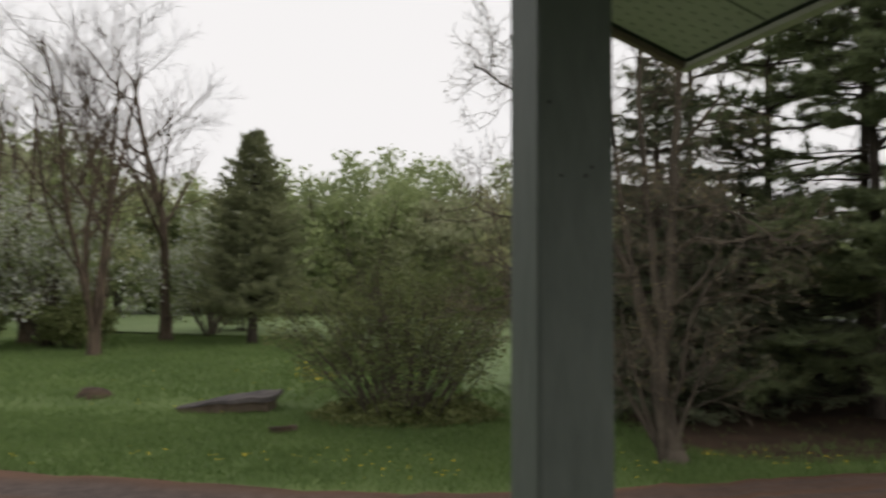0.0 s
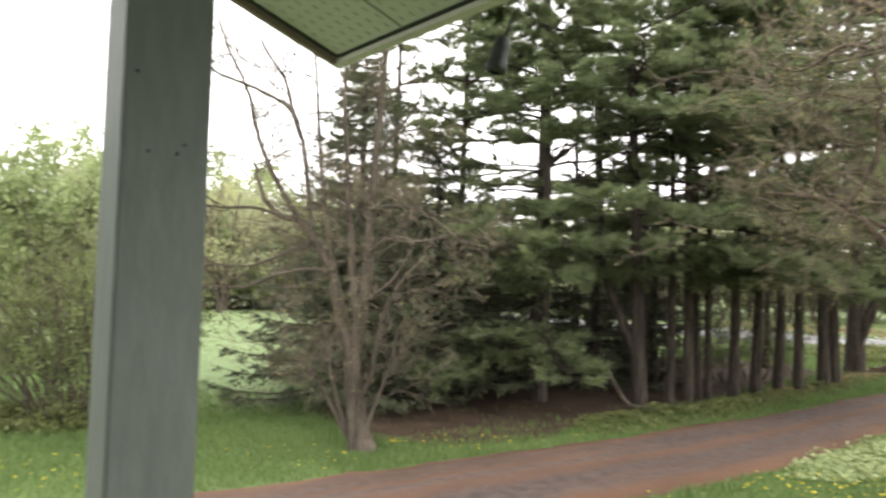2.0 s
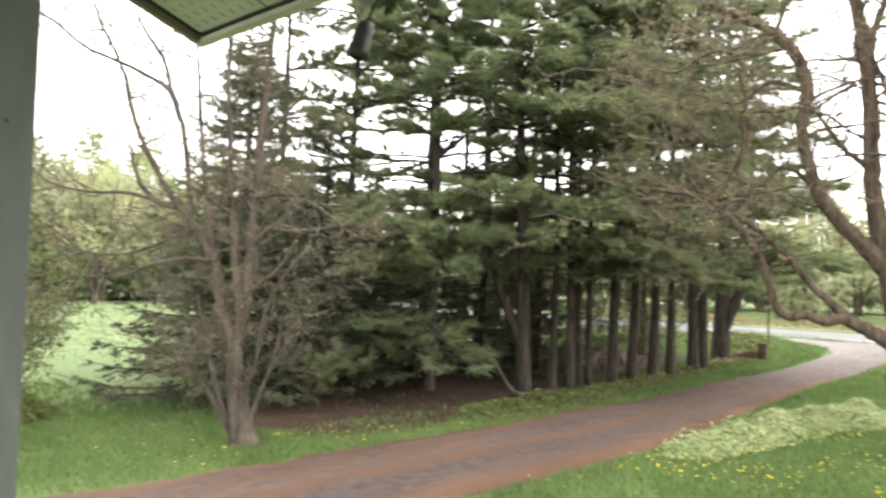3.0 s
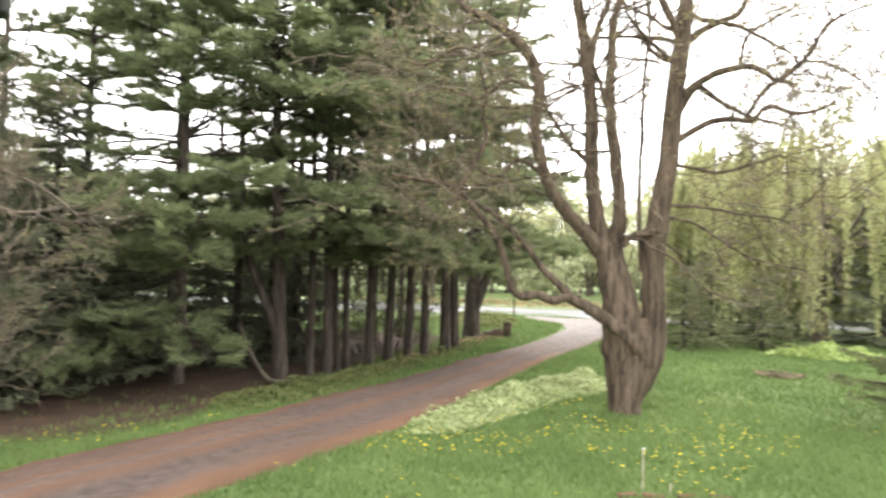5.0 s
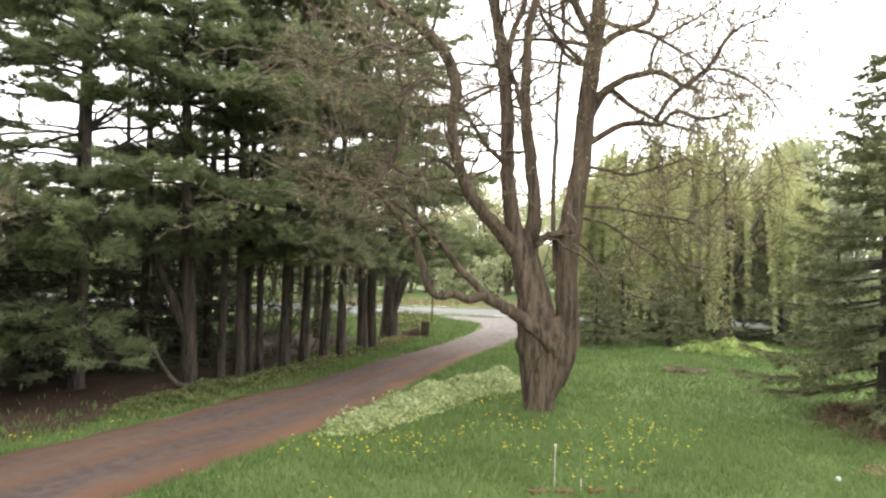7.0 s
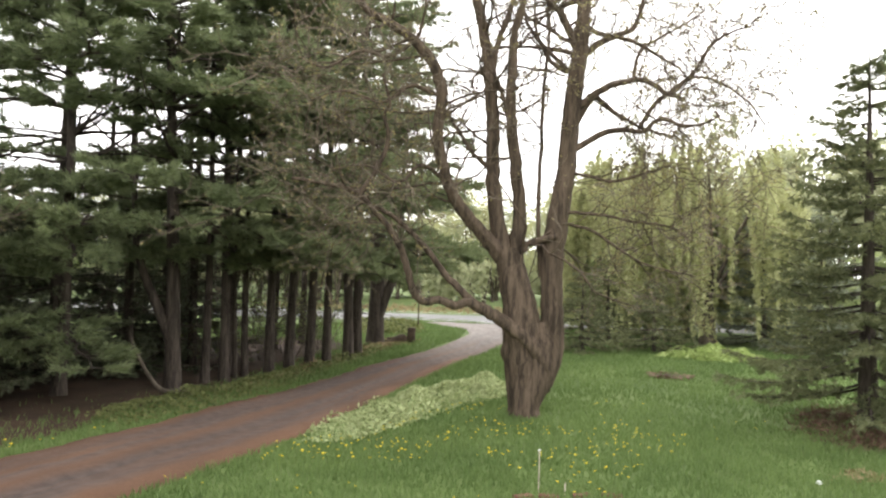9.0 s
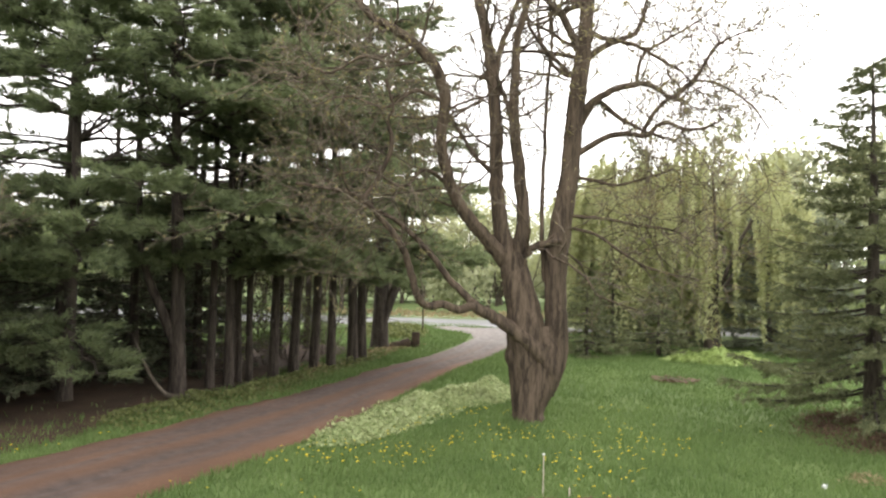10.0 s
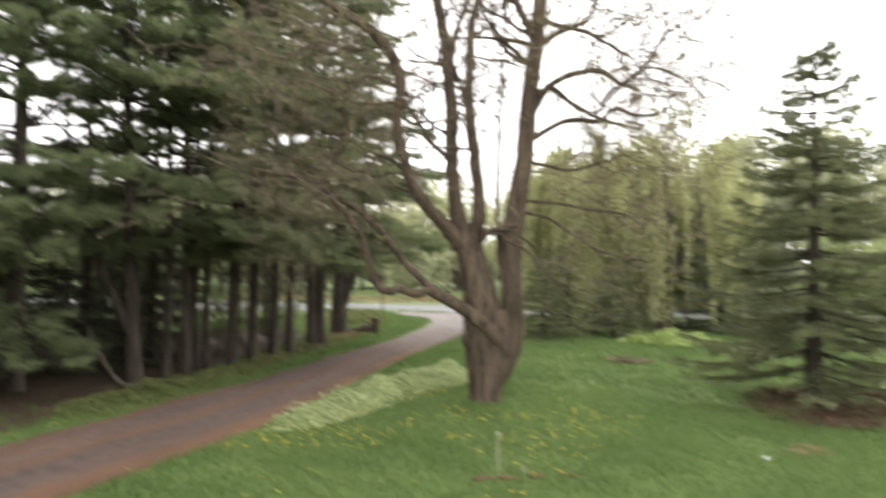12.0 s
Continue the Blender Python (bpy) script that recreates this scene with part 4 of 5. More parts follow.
def bare_tree():
    rng = np.random.default_rng(210)
    twig = Geo()
    ob = thing("leafless_tree", 2.77, 9.24, -0.03, -28, "leafless grey-barked tree with crooked spreading limbs", "tree")
    wood, tips = Geo(), []
    L = [
        ([(-0.0, 0, -0.08), (-0.04, 0, 0.2), (-0.09, 0, 0.62), (-0.14, 0, 1.04), (-0.13, 0, 1.36)], (0.17, 0.13, 0.115, 0.1, 0.088), 0.088, 0),
        ([(0.05, 0.02, -0.05), (0.02, 0.02, 0.25), (-0.02, 0.03, 0.7)], (0.19, 0.11, 0.06), 0.08, 0),
        ([(-0.13, 0.0, 1.2), (-0.32, 0.01, 1.71), (-0.4, 0.02, 2.17), (-0.56, 0.03, 2.47), (-0.74, 0.04, 2.74), (-0.91, 0.06, 2.95), (-1.19, 0.07, 3.02), (-1.41, 0.08, 3.22), (-1.53, 0.09, 3.5), (-1.6, 0.1, 3.79)], 0.075, 0.018, 8),
        ([(-0.91, 0.05, 2.93), (-1.16, 0.07, 3.31), (-1.42, 0.09, 3.76), (-1.59, 0.11, 4.2), (-1.7, 0.14, 4.6), (-1.87, 0.16, 4.97), (-2.07, 0.18, 5.33), (-2.24, 0.2, 5.78)], 0.042, 0.016, 6),
        ([(-0.12, 0.0, 1.2), (-0.03, 0.01, 1.83), (0.02, 0.02, 2.4), (0.03, 0.03, 2.76), (0.05, 0.04, 3.2), (0.06, 0.06, 3.85), (0.11, 0.07, 4.36), (0.14, 0.08, 4.96), (0.17, 0.09, 5.4), (0.17, 0.1, 6.0)], 0.085, 0.025, 12),
        ([(-0.06, 0.0, 1.5), (-0.18, 0.02, 2.32), (-0.23, 0.04, 2.9), (-0.29, 0.06, 3.26), (-0.33, 0.09, 3.84), (-0.39, 0.11, 4.57), (-0.38, 0.13, 5.17), (-0.39, 0.15, 5.92)], 0.06, 0.02, 10),
        ([(-0.38, 0.0, 2.1), (-0.53, 0.04, 2.74), (-0.64, 0.08, 3.46), (-0.73, 0.12, 4.2), (-0.8, 0.16, 4.94), (-0.93, 0.2, 5.69)], 0.04, 0.014, 8),
        ([(-0.76, 0.05, 2.74), (-0.84, 0.07, 3.45), (-0.92, 0.03, 4.02), (-1.08, 0.0, 4.48), (-1.17, -0.03, 4.83), (-1.33, -0.07, 5.06), (-1.53, -0.1, 5.4)], 0.038, 0.016, 6),
        ([(-0.94, 0.0, 4.05), (-1.09, -0.04, 4.43), (-1.51, -0.08, 4.68), (-2.06, -0.12, 4.89), (-2.4, -0.16, 5.14), (-2.67, -0.2, 5.32)], 0.03, 0.012, 5),
        ([(-1.13, 0.06, 3.01), (-1.52, -0.04, 3.11), (-1.97, -0.12, 3.1), (-2.42, -0.21, 3.19), (-2.59, -0.3, 3.34)], 0.026, 0.008, 6),
        ([(-0.42, 0.0, 2.31), (-0.85, -0.06, 2.31), (-1.24, -0.12, 2.2), (-1.56, -0.18, 2.06), (-2.01, -0.24, 2.05), (-2.32, -0.3, 1.97)], 0.03, 0.008, 7),
        ([(-0.70, 0.04, 2.7), (-1.28, -0.03, 2.43), (-1.62, -0.05, 2.34), (-2.03, -0.08, 2.36), (-2.38, -0.1, 2.53)], 0.024, 0.008, 6),
        ([(-0.1, -0.02, 0.1), (-0.32, -0.06, 0.48), (-0.48, -0.09, 0.77), (-0.63, -0.13, 1.01), (-0.78, -0.16, 1.18), (-0.97, -0.2, 1.39)], 0.042, 0.010, 6),
        ([(-0.12, -0.02, 0.15), (-0.29, -0.09, 0.63), (-0.39, -0.16, 1.06), (-0.47, -0.23, 1.48), (-0.54, -0.3, 1.89)], 0.032, 0.010, 6),
        ([(0.05, -0.02, 0.15), (0.17, -0.04, 0.57), (0.28, -0.06, 0.85), (0.39, -0.08, 1.21), (0.47, -0.1, 1.64)], 0.035, 0.010, 6),
        ([(-0.06, 0.0, 0.6), (0.13, -0.06, 0.99), (0.19, -0.12, 1.35), (0.29, -0.18, 1.77), (0.52, -0.24, 2.2), (0.8, -0.3, 2.49)], 0.035, 0.010, 8),
        ([(0.03, 0.0, 2.54), (0.34, -0.13, 2.76), (0.71, -0.27, 2.7), (1.14, -0.4, 2.77)], 0.03, 0.008, 8),
        ([(0.03, 0.0, 3.12), (0.47, -0.13, 3.16), (0.91, -0.27, 2.98), (1.35, -0.4, 2.64)], 0.028, 0.008, 8),
        ([(-0.02, 0.0, 1.9), (0.36, -0.1, 2.2), (0.64, -0.2, 2.63), (0.91, -0.3, 3.12)], 0.03, 0.008, 8),
        ([(0.06, 0.06, 3.84), (0.39, 0.07, 4.23), (0.59, 0.13, 4.55), (0.7, 0.2, 5.09)], 0.03, 0.010, 7),
        ([(-0.22, 0.04, 2.89), (-0.45, -0.1, 3.02), (-0.71, -0.2, 3.21), (-0.88, -0.3, 3.26)], 0.024, 0.008, 6),
    ]
    for pts, r0, r1, twigs in L:
        limb((wood, twig), tips, rng, pts, r0, r1, int(twigs * (0.9 if pts[-1][0] > 0.6 else (2.2 if pts[-1][0] < -1.4 else 1.5))), 2, 1.0, (4, 5, 3), 0.9, 0.2, 0.06)
    part("trunk", wood, "grey_bark", ob, "forked grey trunk and crooked limbs")
    part("twig_growth", twig, "twig", ob, "fine grey twigs")["kind"] = "stuff"
    g = Geo()
    leaves(rng, g, buds(rng, tips, 1, 0.015), 0.016)
    part("bud_growth", g, "bud", ob, "small brown-yellow buds")


bare_tree()


def tall_tree(x, y, height, r, seed, label, leaf=None, amount=3, size=0.08, stems=3, kids=(5, 5, 6), spread=0.45, name="tree", group="", low=0.3):
    """A tall upright tree of several stems, bare or with leaves."""
    rng = np.random.default_rng(seed)
    ob = thing(name, x, y, -0.05, 0, label, "tree", group)
    wood, tips = Geo(), []
    foot = height * 0.06
    thin = 0.0075 if leaf is None else 0.0045
    twig = Geo() if leaf is None else wood
    tube(wood, [(0, 0, 0), (0, 0, foot * 0.4), (0.02, 0, foot * 1.5)], [r * 1.3, r, r * 0.95], 9)
    for s in range(stems):
        a = s * 6.28 / stems + rng.uniform(-0.4, 0.4)
        out = (spread if stems > 1 else 0.05) * rng.uniform(0.5, 1.1)
        d = unit([math.cos(a) * out, math.sin(a) * out, 1])
        grow(rng, (wood, twig), (0, 0, foot * (0.7 if stems > 1 else 1.2)), d, height * rng.uniform(0.8, 1.0), r * (0.5 if stems > 1 else 0.75), 3, tips, kids, 0.75, 0.06, 0.07, 0.42 if leaf else 0.5, thin)
    part("trunk", wood, "grey_bark" if leaf else "bark", ob, "grey-brown trunk and boughs")
    if leaf is None:
        part("twig_growth", twig, "bark", ob, "fine leafless twigs")["kind"] = "stuff"
    if leaf:
        g = Geo()
        leaves(rng, g, buds(rng, tips, amount, size * 2.2), size)
        part("crown", g, leaf, ob, "loose crown of small leaves")
    return ob


tall_tree(-10.3, 21.7, 9.3, 0.19, 300, "tall leafless tree with several upright stems on the lawn", stems=4, spread=0.2, kids=(7, 7, 9))
tall_tree(-10.2, 27.0, 10.3, 0.24, 301, "tall leafless tree with one straight trunk", stems=1, kids=(6, 6, 11))
tall_tree(-14.5, 25.5, 9.5, 0.22, 302, "tall leafless tree behind the blossoming shrubs", stems=3, spread=0.3)
tall_tree(-16.5, 30.0, 9.5, 0.22, 303, "tall leafless tree at the edge of the woods", "spring", 1, 0.09, stems=2, spread=0.25)


def shrub(x, y, height, width, seed, label, leaf, count, size, stems=34, name="shrub", bark="grey_bark", base=0.25, second=None, open_foot=0.0):
    rng = np.random.default_rng(seed)
    ob = thing(name, x, y, -0.03, 0, label, "shrub")
    wood, tips = Geo(), []
    for s in range(stems):
        a = rng.uniform(0, 6.28)
        out = rng.uniform(0.05, 1.0) ** 0.7
        d = unit([math.cos(a) * out * width / height * 0.62, math.sin(a) * out * width / height * 0.62, 1.0])
        grow(rng, wood, (math.cos(a) * base * out, math.sin(a) * base * out, 0), d, height * (1.05 - 0.2 * out) * rng.uniform(0.8, 1.05), 0.018 * height / 3, 2, tips, (4, 6), 0.7, 0.02, 0.09, 0.36)
    part("brushwood", wood, bark, ob, "many thin upright stems")
    per = max(1, count // max(1, len(tips)))
    pts = buds(rng, tips, per, size * 1.5)
    if open_foot:
        pts = pts[rng.random(len(pts)) < np.clip((pts[:, 2] - 0.35 * open_foot) / open_foot, 0.04, 1)]
    if second:
        cut = rng.random(len(pts)) < 0.5
        g = Geo()
        leaves(rng, g, pts[cut], size)
        part("blossom", g, second, ob, "clouds of small white blossom")
        pts = pts[~cut]
    g = Geo()
    leaves(rng, g, pts, size)
    part("leaves", g, leaf, ob, "small spring leaves")
    return ob


shrub(-0.75, 12.2, 2.6, 3.5, 310, "broad green shrub with many stems from the ground", "bush", 20000, 0.032, 85, base=0.75, open_foot=0.5)
for i, (x, y) in enumerate(((11.4, 13.0), (12.6, 13.5), (13.9, 13.9), (15.4, 14.3), (16.4, 15.2), (14.6, 16.0))):
    shrub(x, y, 1.5 + 0.3 * (i % 3), 2.4, 350 + i, "thin tangled undergrowth between the pine trunks", "weed", 500, 0.04, 16, "undergrowth")
for i, (x, y, h, w) in enumerate(((-13.2, 24.5, 5.2, 5.0), (-9.3, 29.5, 4.6, 5.0), (-16.5, 23.0, 5.0, 4.5))):
    shrub(x, y, h, w, 320 + i, "white-blossoming shrub behind the leafless trees", "wood_leaf", 9000, 0.085, 26, "blossom_shrub", second="blossom")
for i, (x, y, h, w) in enumerate(((-12.0, 23.8, 1.6, 3.0), (-8.5, 31.5, 2.4, 4.0), (-14.8, 22.2, 1.5, 2.6), (-18.5, 24, 2.2, 4))):
    shrub(x, y, h, w, 330 + i, "low green shrub at the edge of the lawn", "bush", 7000, 0.08, 22)


def willow(x, y, height, width, seed):
    rng = np.random.default_rng(seed)
    ob = thing("willow_tree", x, y, -0.05, 0, "weeping willow with long yellow-green hanging strands", "willow tree")
    wood, tips = Geo(), []
    tube(wood, [(0, 0, 0), (0.05, 0, 1.0), (0, 0.1, 2.2)], [0.32, 0.25, 0.2], 10)
    for s in range(7):
        a = s * 0.9 + rng.uniform(-0.2, 0.2)
        grow(rng, wood, (0, 0, 1.8), (math.cos(a) * 0.75, math.sin(a) * 0.75, 1), height * 0.72, 0.09, 2, tips, (5, 4), 0.8, 0.03, 0.1, 0.5)
    at = []
    for p in tips:
        for _ in range(12):
            q, w = along(p, 1, rng, 0.2)
            q = q[0]
            drop = min(q[2] - 0.5, rng.uniform(0.8, 4.4))
            s = np.linspace(0, 1, int(10 + drop * 9))
            out = unit([q[0], q[1], 0])
            line = q + out * (0.35 * np.sin(s * 1.6))[:, None] - np.array([0, 0, drop]) * s[:, None]
            at.append(line + rng.normal(0, 0.03, line.shape))
    part("trunk", wood, "grey_bark", ob, "grey-brown trunk and arching limbs")
    g = Geo()
    leaves(rng, g, np.concatenate(at), 0.07, -0.1, 2.6)
    part("crown", g, "willow", ob, "hanging strands of narrow young leaves")


willow(27.0, 6.9, 6.6, 6.5, 340)
willow(28.6, 10.7, 6.2, 6.0, 341)
# added trees whose pale crowns fill the dark gaps in place of haze
tall_tree(32.0, 5.6, 6.0, 0.18, 345, "slender young-leaved tree added to lighten the gaps behind the willow", "spring", 20, 0.15, stems=3, spread=0.3, kids=(3, 3, 4))
tall_tree(31.5, 9.0, 7.0, 0.18, 346, "slender young-leaved tree added to lighten the gaps behind the willow", "spring", 20, 0.15, stems=3, spread=0.3, kids=(3, 3, 4))


# ---- woods in the distance ----
def woods():
    kinds = [
        tall_tree(-4.5, 46, 7.6, 0.2, 350, "broad-leaved woodland tree in fresh green leaf", "wood_leaf", 27, 0.19, stems=4, spread=0.5, name="woodland_tree", group="woods", kids=(3, 3, 4)),
        tall_tree(-1.5, 48, 7.4, 0.2, 351, "woodland tree with pale yellow-green young leaves", "spring", 22, 0.18, stems=3, spread=0.45, name="woodland_tree", group="woods", kids=(3, 3, 4)),
        tall_tree(3.8, 42, 6.9, 0.16, 352, "slender woodland tree with thin pale young leaves", "willow", 8, 0.14, stems=2, spread=0.3, name="woodland_tree", group="woods", kids=(3, 3, 5)),
        shrub(-8.0, 47, 3.4, 5.5, 353, "tangled undergrowth at the edge of the woods", "wood_leaf", 2600, 0.26, 4, "undergrowth"),
        shrub(40.5, 27.0, 3.4, 5.5, 354, "pale yellow-green undergrowth beyond the road", "spring", 2200, 0.2, 5, "undergrowth"),
    ]
    rng = np.random.default_rng(360)

    def scatter(centre, way, half, depth, count, which, lo, hi):
        way = unit(way)
        out = np.array([-way[1], way[0]])
        for i in range(count):
            p = np.array(centre) + way[:2] * half * (2 * (i + rng.random()) / count - 1) + out * rng.uniform(0, depth)
            s = rng.uniform(lo, hi)
            copy_thing(kinds[rng.choice(which)], pose(p[0], p[1], -0.05, 0, 0, rng.uniform(0, 360)) @ Matrix.Scale(s, 4))

    # behind the left lawn and the open field
    scatter((-14, 48), (1, 0.05, 0), 26, 8, 36, [0, 0, 1, 2], 0.7, 1.3)
    scatter((-10, 46), (1, 0.05, 0), 26, 3, 24, [3], 0.9, 1.4)
    scatter((8, 45), (1, -0.1, 0), 12, 8, 20, [2, 2, 1, 0], 0.85, 1.1)
    scatter((-24, 34), (0.4, 1, 0), 14, 6, 16, [0, 1, 2, 3], 0.95, 1.25)
    scatter((6, 51), (1, -0.05, 0), 20, 3, 24, [3], 1.0, 1.5)
    # across the road
    scatter((43, 32), (0.66, -0.75, 0), 26, 14, 40, [2, 2, 1, 2], 0.95, 1.35)
    scatter((41, 30), (0.66, -0.75, 0), 20, 6, 14, [2], 0.8, 1.05)
    scatter((54, 46), (0.66, -0.75, 0), 26, 4, 26, [4], 1.1, 1.6)
    # beyond the lone spruce
    scatter((44, 4), (0.42, -0.907, 0), 14, 8, 22, [1, 2, 1], 1.0, 1.35)
    scatter((31, 2), (0.5, -1, 0), 10, 5, 10, [3], 0.7, 1.2)


woods()


# ---- ground cover ----
def inside(p, ring):
    ring = np.asarray(ring)[:, :2]
    x, y = p[:, 0], p[:, 1]
    hit = np.zeros(len(p), bool)
    for (x0, y0), (x1, y1) in zip(ring, np.roll(ring, -1, 0)):
        cross = ((y0 > y) != (y1 > y)) & (x < (x1 - x0) * (y - y0) / (y1 - y0 + 1e-12) + x0)
        hit ^= cross
    return hit


DRIVE_RING = DRIVE_FAR + DRIVE_NEAR[::-1]
BED_RING = [(7.4, 6.68, 0), (8.7, 7.3, 0), (10.7, 7.8, 0), (12.3, 8.1, 0), (13.5, 7.9, 0), (13.7, 7.3, 0), (13.0, 6.8, 0), (12.0, 6.5, 0), (10.8, 6.6, 0), (9.2, 6.4, 0), (8.0, 6.28, 0)]
LITTER_RING = [(3.2, 10.1, 0), (4.2, 9.5, 0), (5.6, 9.6, 0), (7.0, 10.5, 0), (9.5, 11.3, 0), (14, 13.5, 0), (17, 15.5, 0), (16, 18, 0), (9, 17, 0), (4, 14.5, 0), (3, 12.2, 0)]


def scatter_ground(rng, lo, hi, count, avoid=()):
    p = np.stack([rng.uniform(lo[0], hi[0], count), rng.uniform(lo[1], hi[1], count)], 1)
    keep = np.ones(count, bool)
    for ring in avoid:
        keep &= ~inside(p, ring)
    p = p[keep]
    return np.c_[p, field(p[:, 0], p[:, 1]) - 0.03]


def lawn_blades():
    rng = np.random.default_rng(400)
    g = Geo()
    for lo, hi, count, size in (((2.5, -2.5), (12.8, 8.8), 115000, 0.085), ((-10, -8), (5, 7.5), 40000, 0.09), ((12, -1), (26, 12), 70000, 0.10), ((8, 8.2), (18.5, 14.5), 40000, 0.10), ((-9, 7.5), (8, 13), 80000, 0.085), ((-16, 13), (6, 30), 70000, 0.13), ((16, 12), (30, 22), 30000, 0.13)):
        p = scatter_ground(rng, lo, hi, count, (DRIVE_RING, LITTER_RING))
        if lo[0] == -9:
            q = scatter_ground(rng, (2.6, 9.0), (8, 12.0), 9000, (DRIVE_RING,))
            q = q[inside(q, LITTER_RING) & (rng.random(len(q)) < np.clip(1.0 - (q[:, 1] - 8.85 - 0.19 * (q[:, 0] - 3.2)) / 1.0, 0.03, 0.7))]
            p = np.vstack([p, q + [0, 0, 0.05]])
        rim = np.minimum(np.minimum(p[:, 0] - lo[0], hi[0] - p[:, 0]), np.minimum(p[:, 1] - lo[1], hi[1] - p[:, 1]))
        p = p[rng.random(len(p)) < 0.25 + rim / 1.6]
        clump = np.array([noise.noise(Vector((a * 1.3, b * 1.3, 0))) for a, b in p[:, :2]])
        way = np.tile([0, 0, 1.0], (len(p), 1))
        n = len(p)
        d = unit(way + rng.normal(0, 0.35, (n, 3)))
        side = unit(np.cross(d, rng.normal(0, 1, (n, 3)))) * size * 0.10
        tip = p + d * (size * (1 + 0.5 * clump) * rng.uniform(0.6, 1.3, n))[:, None]
        i = np.arange(n)[:, None] * 3
        g.add(np.stack([p - side, p + side, tip], 1), np.concatenate([i, i + 1, i + 2], 1))
    tagged(part("lawn_grass", g, "blades"), "fresh green uneven lawn grass", "grass", kind="stuff")


lawn_blades()


def dandelions():
    rng = np.random.default_rng(410)
    g = Geo()
    spots = []
    for lo, hi, count in (((6.3, 2.6), (10.8, 6.5), 420), ((4.9, 4.0), (8.5, 6.8), 80), ((-6, 7.8), (6, 9.4), 220), ((-8, 12), (0, 20), 70), ((9, 1.5), (13, 5), 25)):
        p = scatter_ground(rng, lo, hi, count, (DRIVE_RING, BED_RING))
        keep = np.array([noise.noise(Vector((a * 0.8 + 7, b * 0.8, 3))) > -0.12 for a, b in p[:, :2]], bool)
        spots.append(p[keep])
    for q in np.concatenate(spots):
        h, r = rng.uniform(0.05, 0.12), rng.uniform(0.010, 0.020)
        c = q + [0, 0, h + 0.03]
        th = np.linspace(0, 2 * np.pi, 8)[:-1]
        lean = rng.normal(0, 0.3, 2)
        ring = np.stack([r * np.cos(th), r * np.sin(th), r * (lean[0] * np.cos(th) + lean[1] * np.sin(th)) - 0.2 * r], 1) + c
        v = np.vstack([[c + [0, 0, 0.35 * r]], ring, [c - [0, 0, 0.5 * r]]])
        g.add(v, [(0, 1 + i, 1 + (i + 1) % 7) for i in range(7)] + [(8, 1 + (i + 1) % 7, 1 + i) for i in range(7)])
    tagged(part("dandelions", g, "yellow"), "yellow dandelion heads scattered in the lawn", "dandelions", kind="stuff")


dandelions()


def cover(name, mat, ring, count, height, size, label, category, seed, flat=0.8, soft_edge=0.5, long=1.3):
    rng = np.random.default_rng(seed)
    ring = smooth_line(ring + ring[:1], 60)
    lo, hi = ring.min(0), ring.max(0)
    p = np.stack([rng.uniform(lo[0], hi[0], count), rng.uniform(lo[1], hi[1], count)], 1)
    p = p[inside(p + rng.normal(0, 0.08, p.shape), ring)]
    fade = np.min(np.hypot(p[:, None, 0] - ring[None, :, 0], p[:, None, 1] - ring[None, :, 1]), 1)
    p = p[rng.random(len(p)) < soft_edge + fade / 0.6]
    bump = np.array([noise.noise(Vector((a * 1.7, b * 1.7, seed))) for a, b in p])
    edge = np.min(np.hypot(p[:, None, 0] - ring[None, :, 0], p[:, None, 1] - ring[None, :, 1]), 1)
    z = field(p[:, 0], p[:, 1]) - 0.02 + height * np.clip(0.7 + 0.9 * bump, 0.1, 1.3) * np.minimum(1, 0.15 + edge / 0.5) * rng.random(len(p)) ** 0.6
    g = Geo()
    leaves(rng, g, np.c_[p, z], size, flat, long)
    tagged(part(name, g, mat), label, category, kind="stuff")


cover("ground_elder_bed", "pale", BED_RING, 46000, 0.24, 0.046, "pale variegated ground cover beside the drive", "flower bed", 420)
cover("verge_straw", "dry", [(9.5, 10.6, 0), (10.5, 10.75, 0), (12.5, 11.5, 0), (15.5, 12.6, 0), (18.6, 14.0, 0), (18.2, 14.4, 0), (15, 13.0, 0), (12.3, 12.0, 0)], 6000, 0.22, 0.04, "dry straw-coloured stalks among the weeds", "dry grass", 428, -0.2, 0.3, 5)
cover("weed_strip", "weed", [(6.35, 10.3, 0), (6.3, 9.2, 0), (7.6, 9.4, 0), (9.6, 9.95, 0), (11.8, 10.95, 0), (14.2, 11.8, 0), (18.5, 13.9, 0), (18.4, 14.3, 0), (14.2, 12.6, 0), (11.5, 11.75, 0), (9.2, 10.9, 0), (7.4, 10.6, 0)], 40000, 0.22, 0.042, "leafy green weeds along the foot of the pines", "weeds", 421)
cover("hosta_bed", "hosta", [(21.6, 6.9, 0), (21.3, 5.4, 0), (22.0, 4.4, 0), (23.4, 4.5, 0), (23.6, 5.6, 0), (22.9, 6.8, 0)], 6500, 0.33, 0.11, "rounded bed of bright green leafy plants", "plant bed", 422)
cover("dry_brush", "brush", [(11.5, 1.0, 0), (11.8, 0.1, 0), (12.6, -1.2, 0), (15.5, -1.0, 0), (15.8, 1.2, 0), (14, 2.1, 0), (12.6, 1.8, 0)], 15000, 0.10, 0.016, "brown brush and fallen twigs under the lone spruce", "brush", 423, 0.8, 0.0, 9)
cover("verge_growth", "weed", [(20.5, 17.2, 0), (22, 16.0, 0), (25.5, 18.2, 0), (27, 20.0, 0), (25, 21.5, 0), (22, 19.5, 0)], 9000, 0.3, 0.09, "taller grass and weeds on the road verge", "weeds", 424, 0.2)
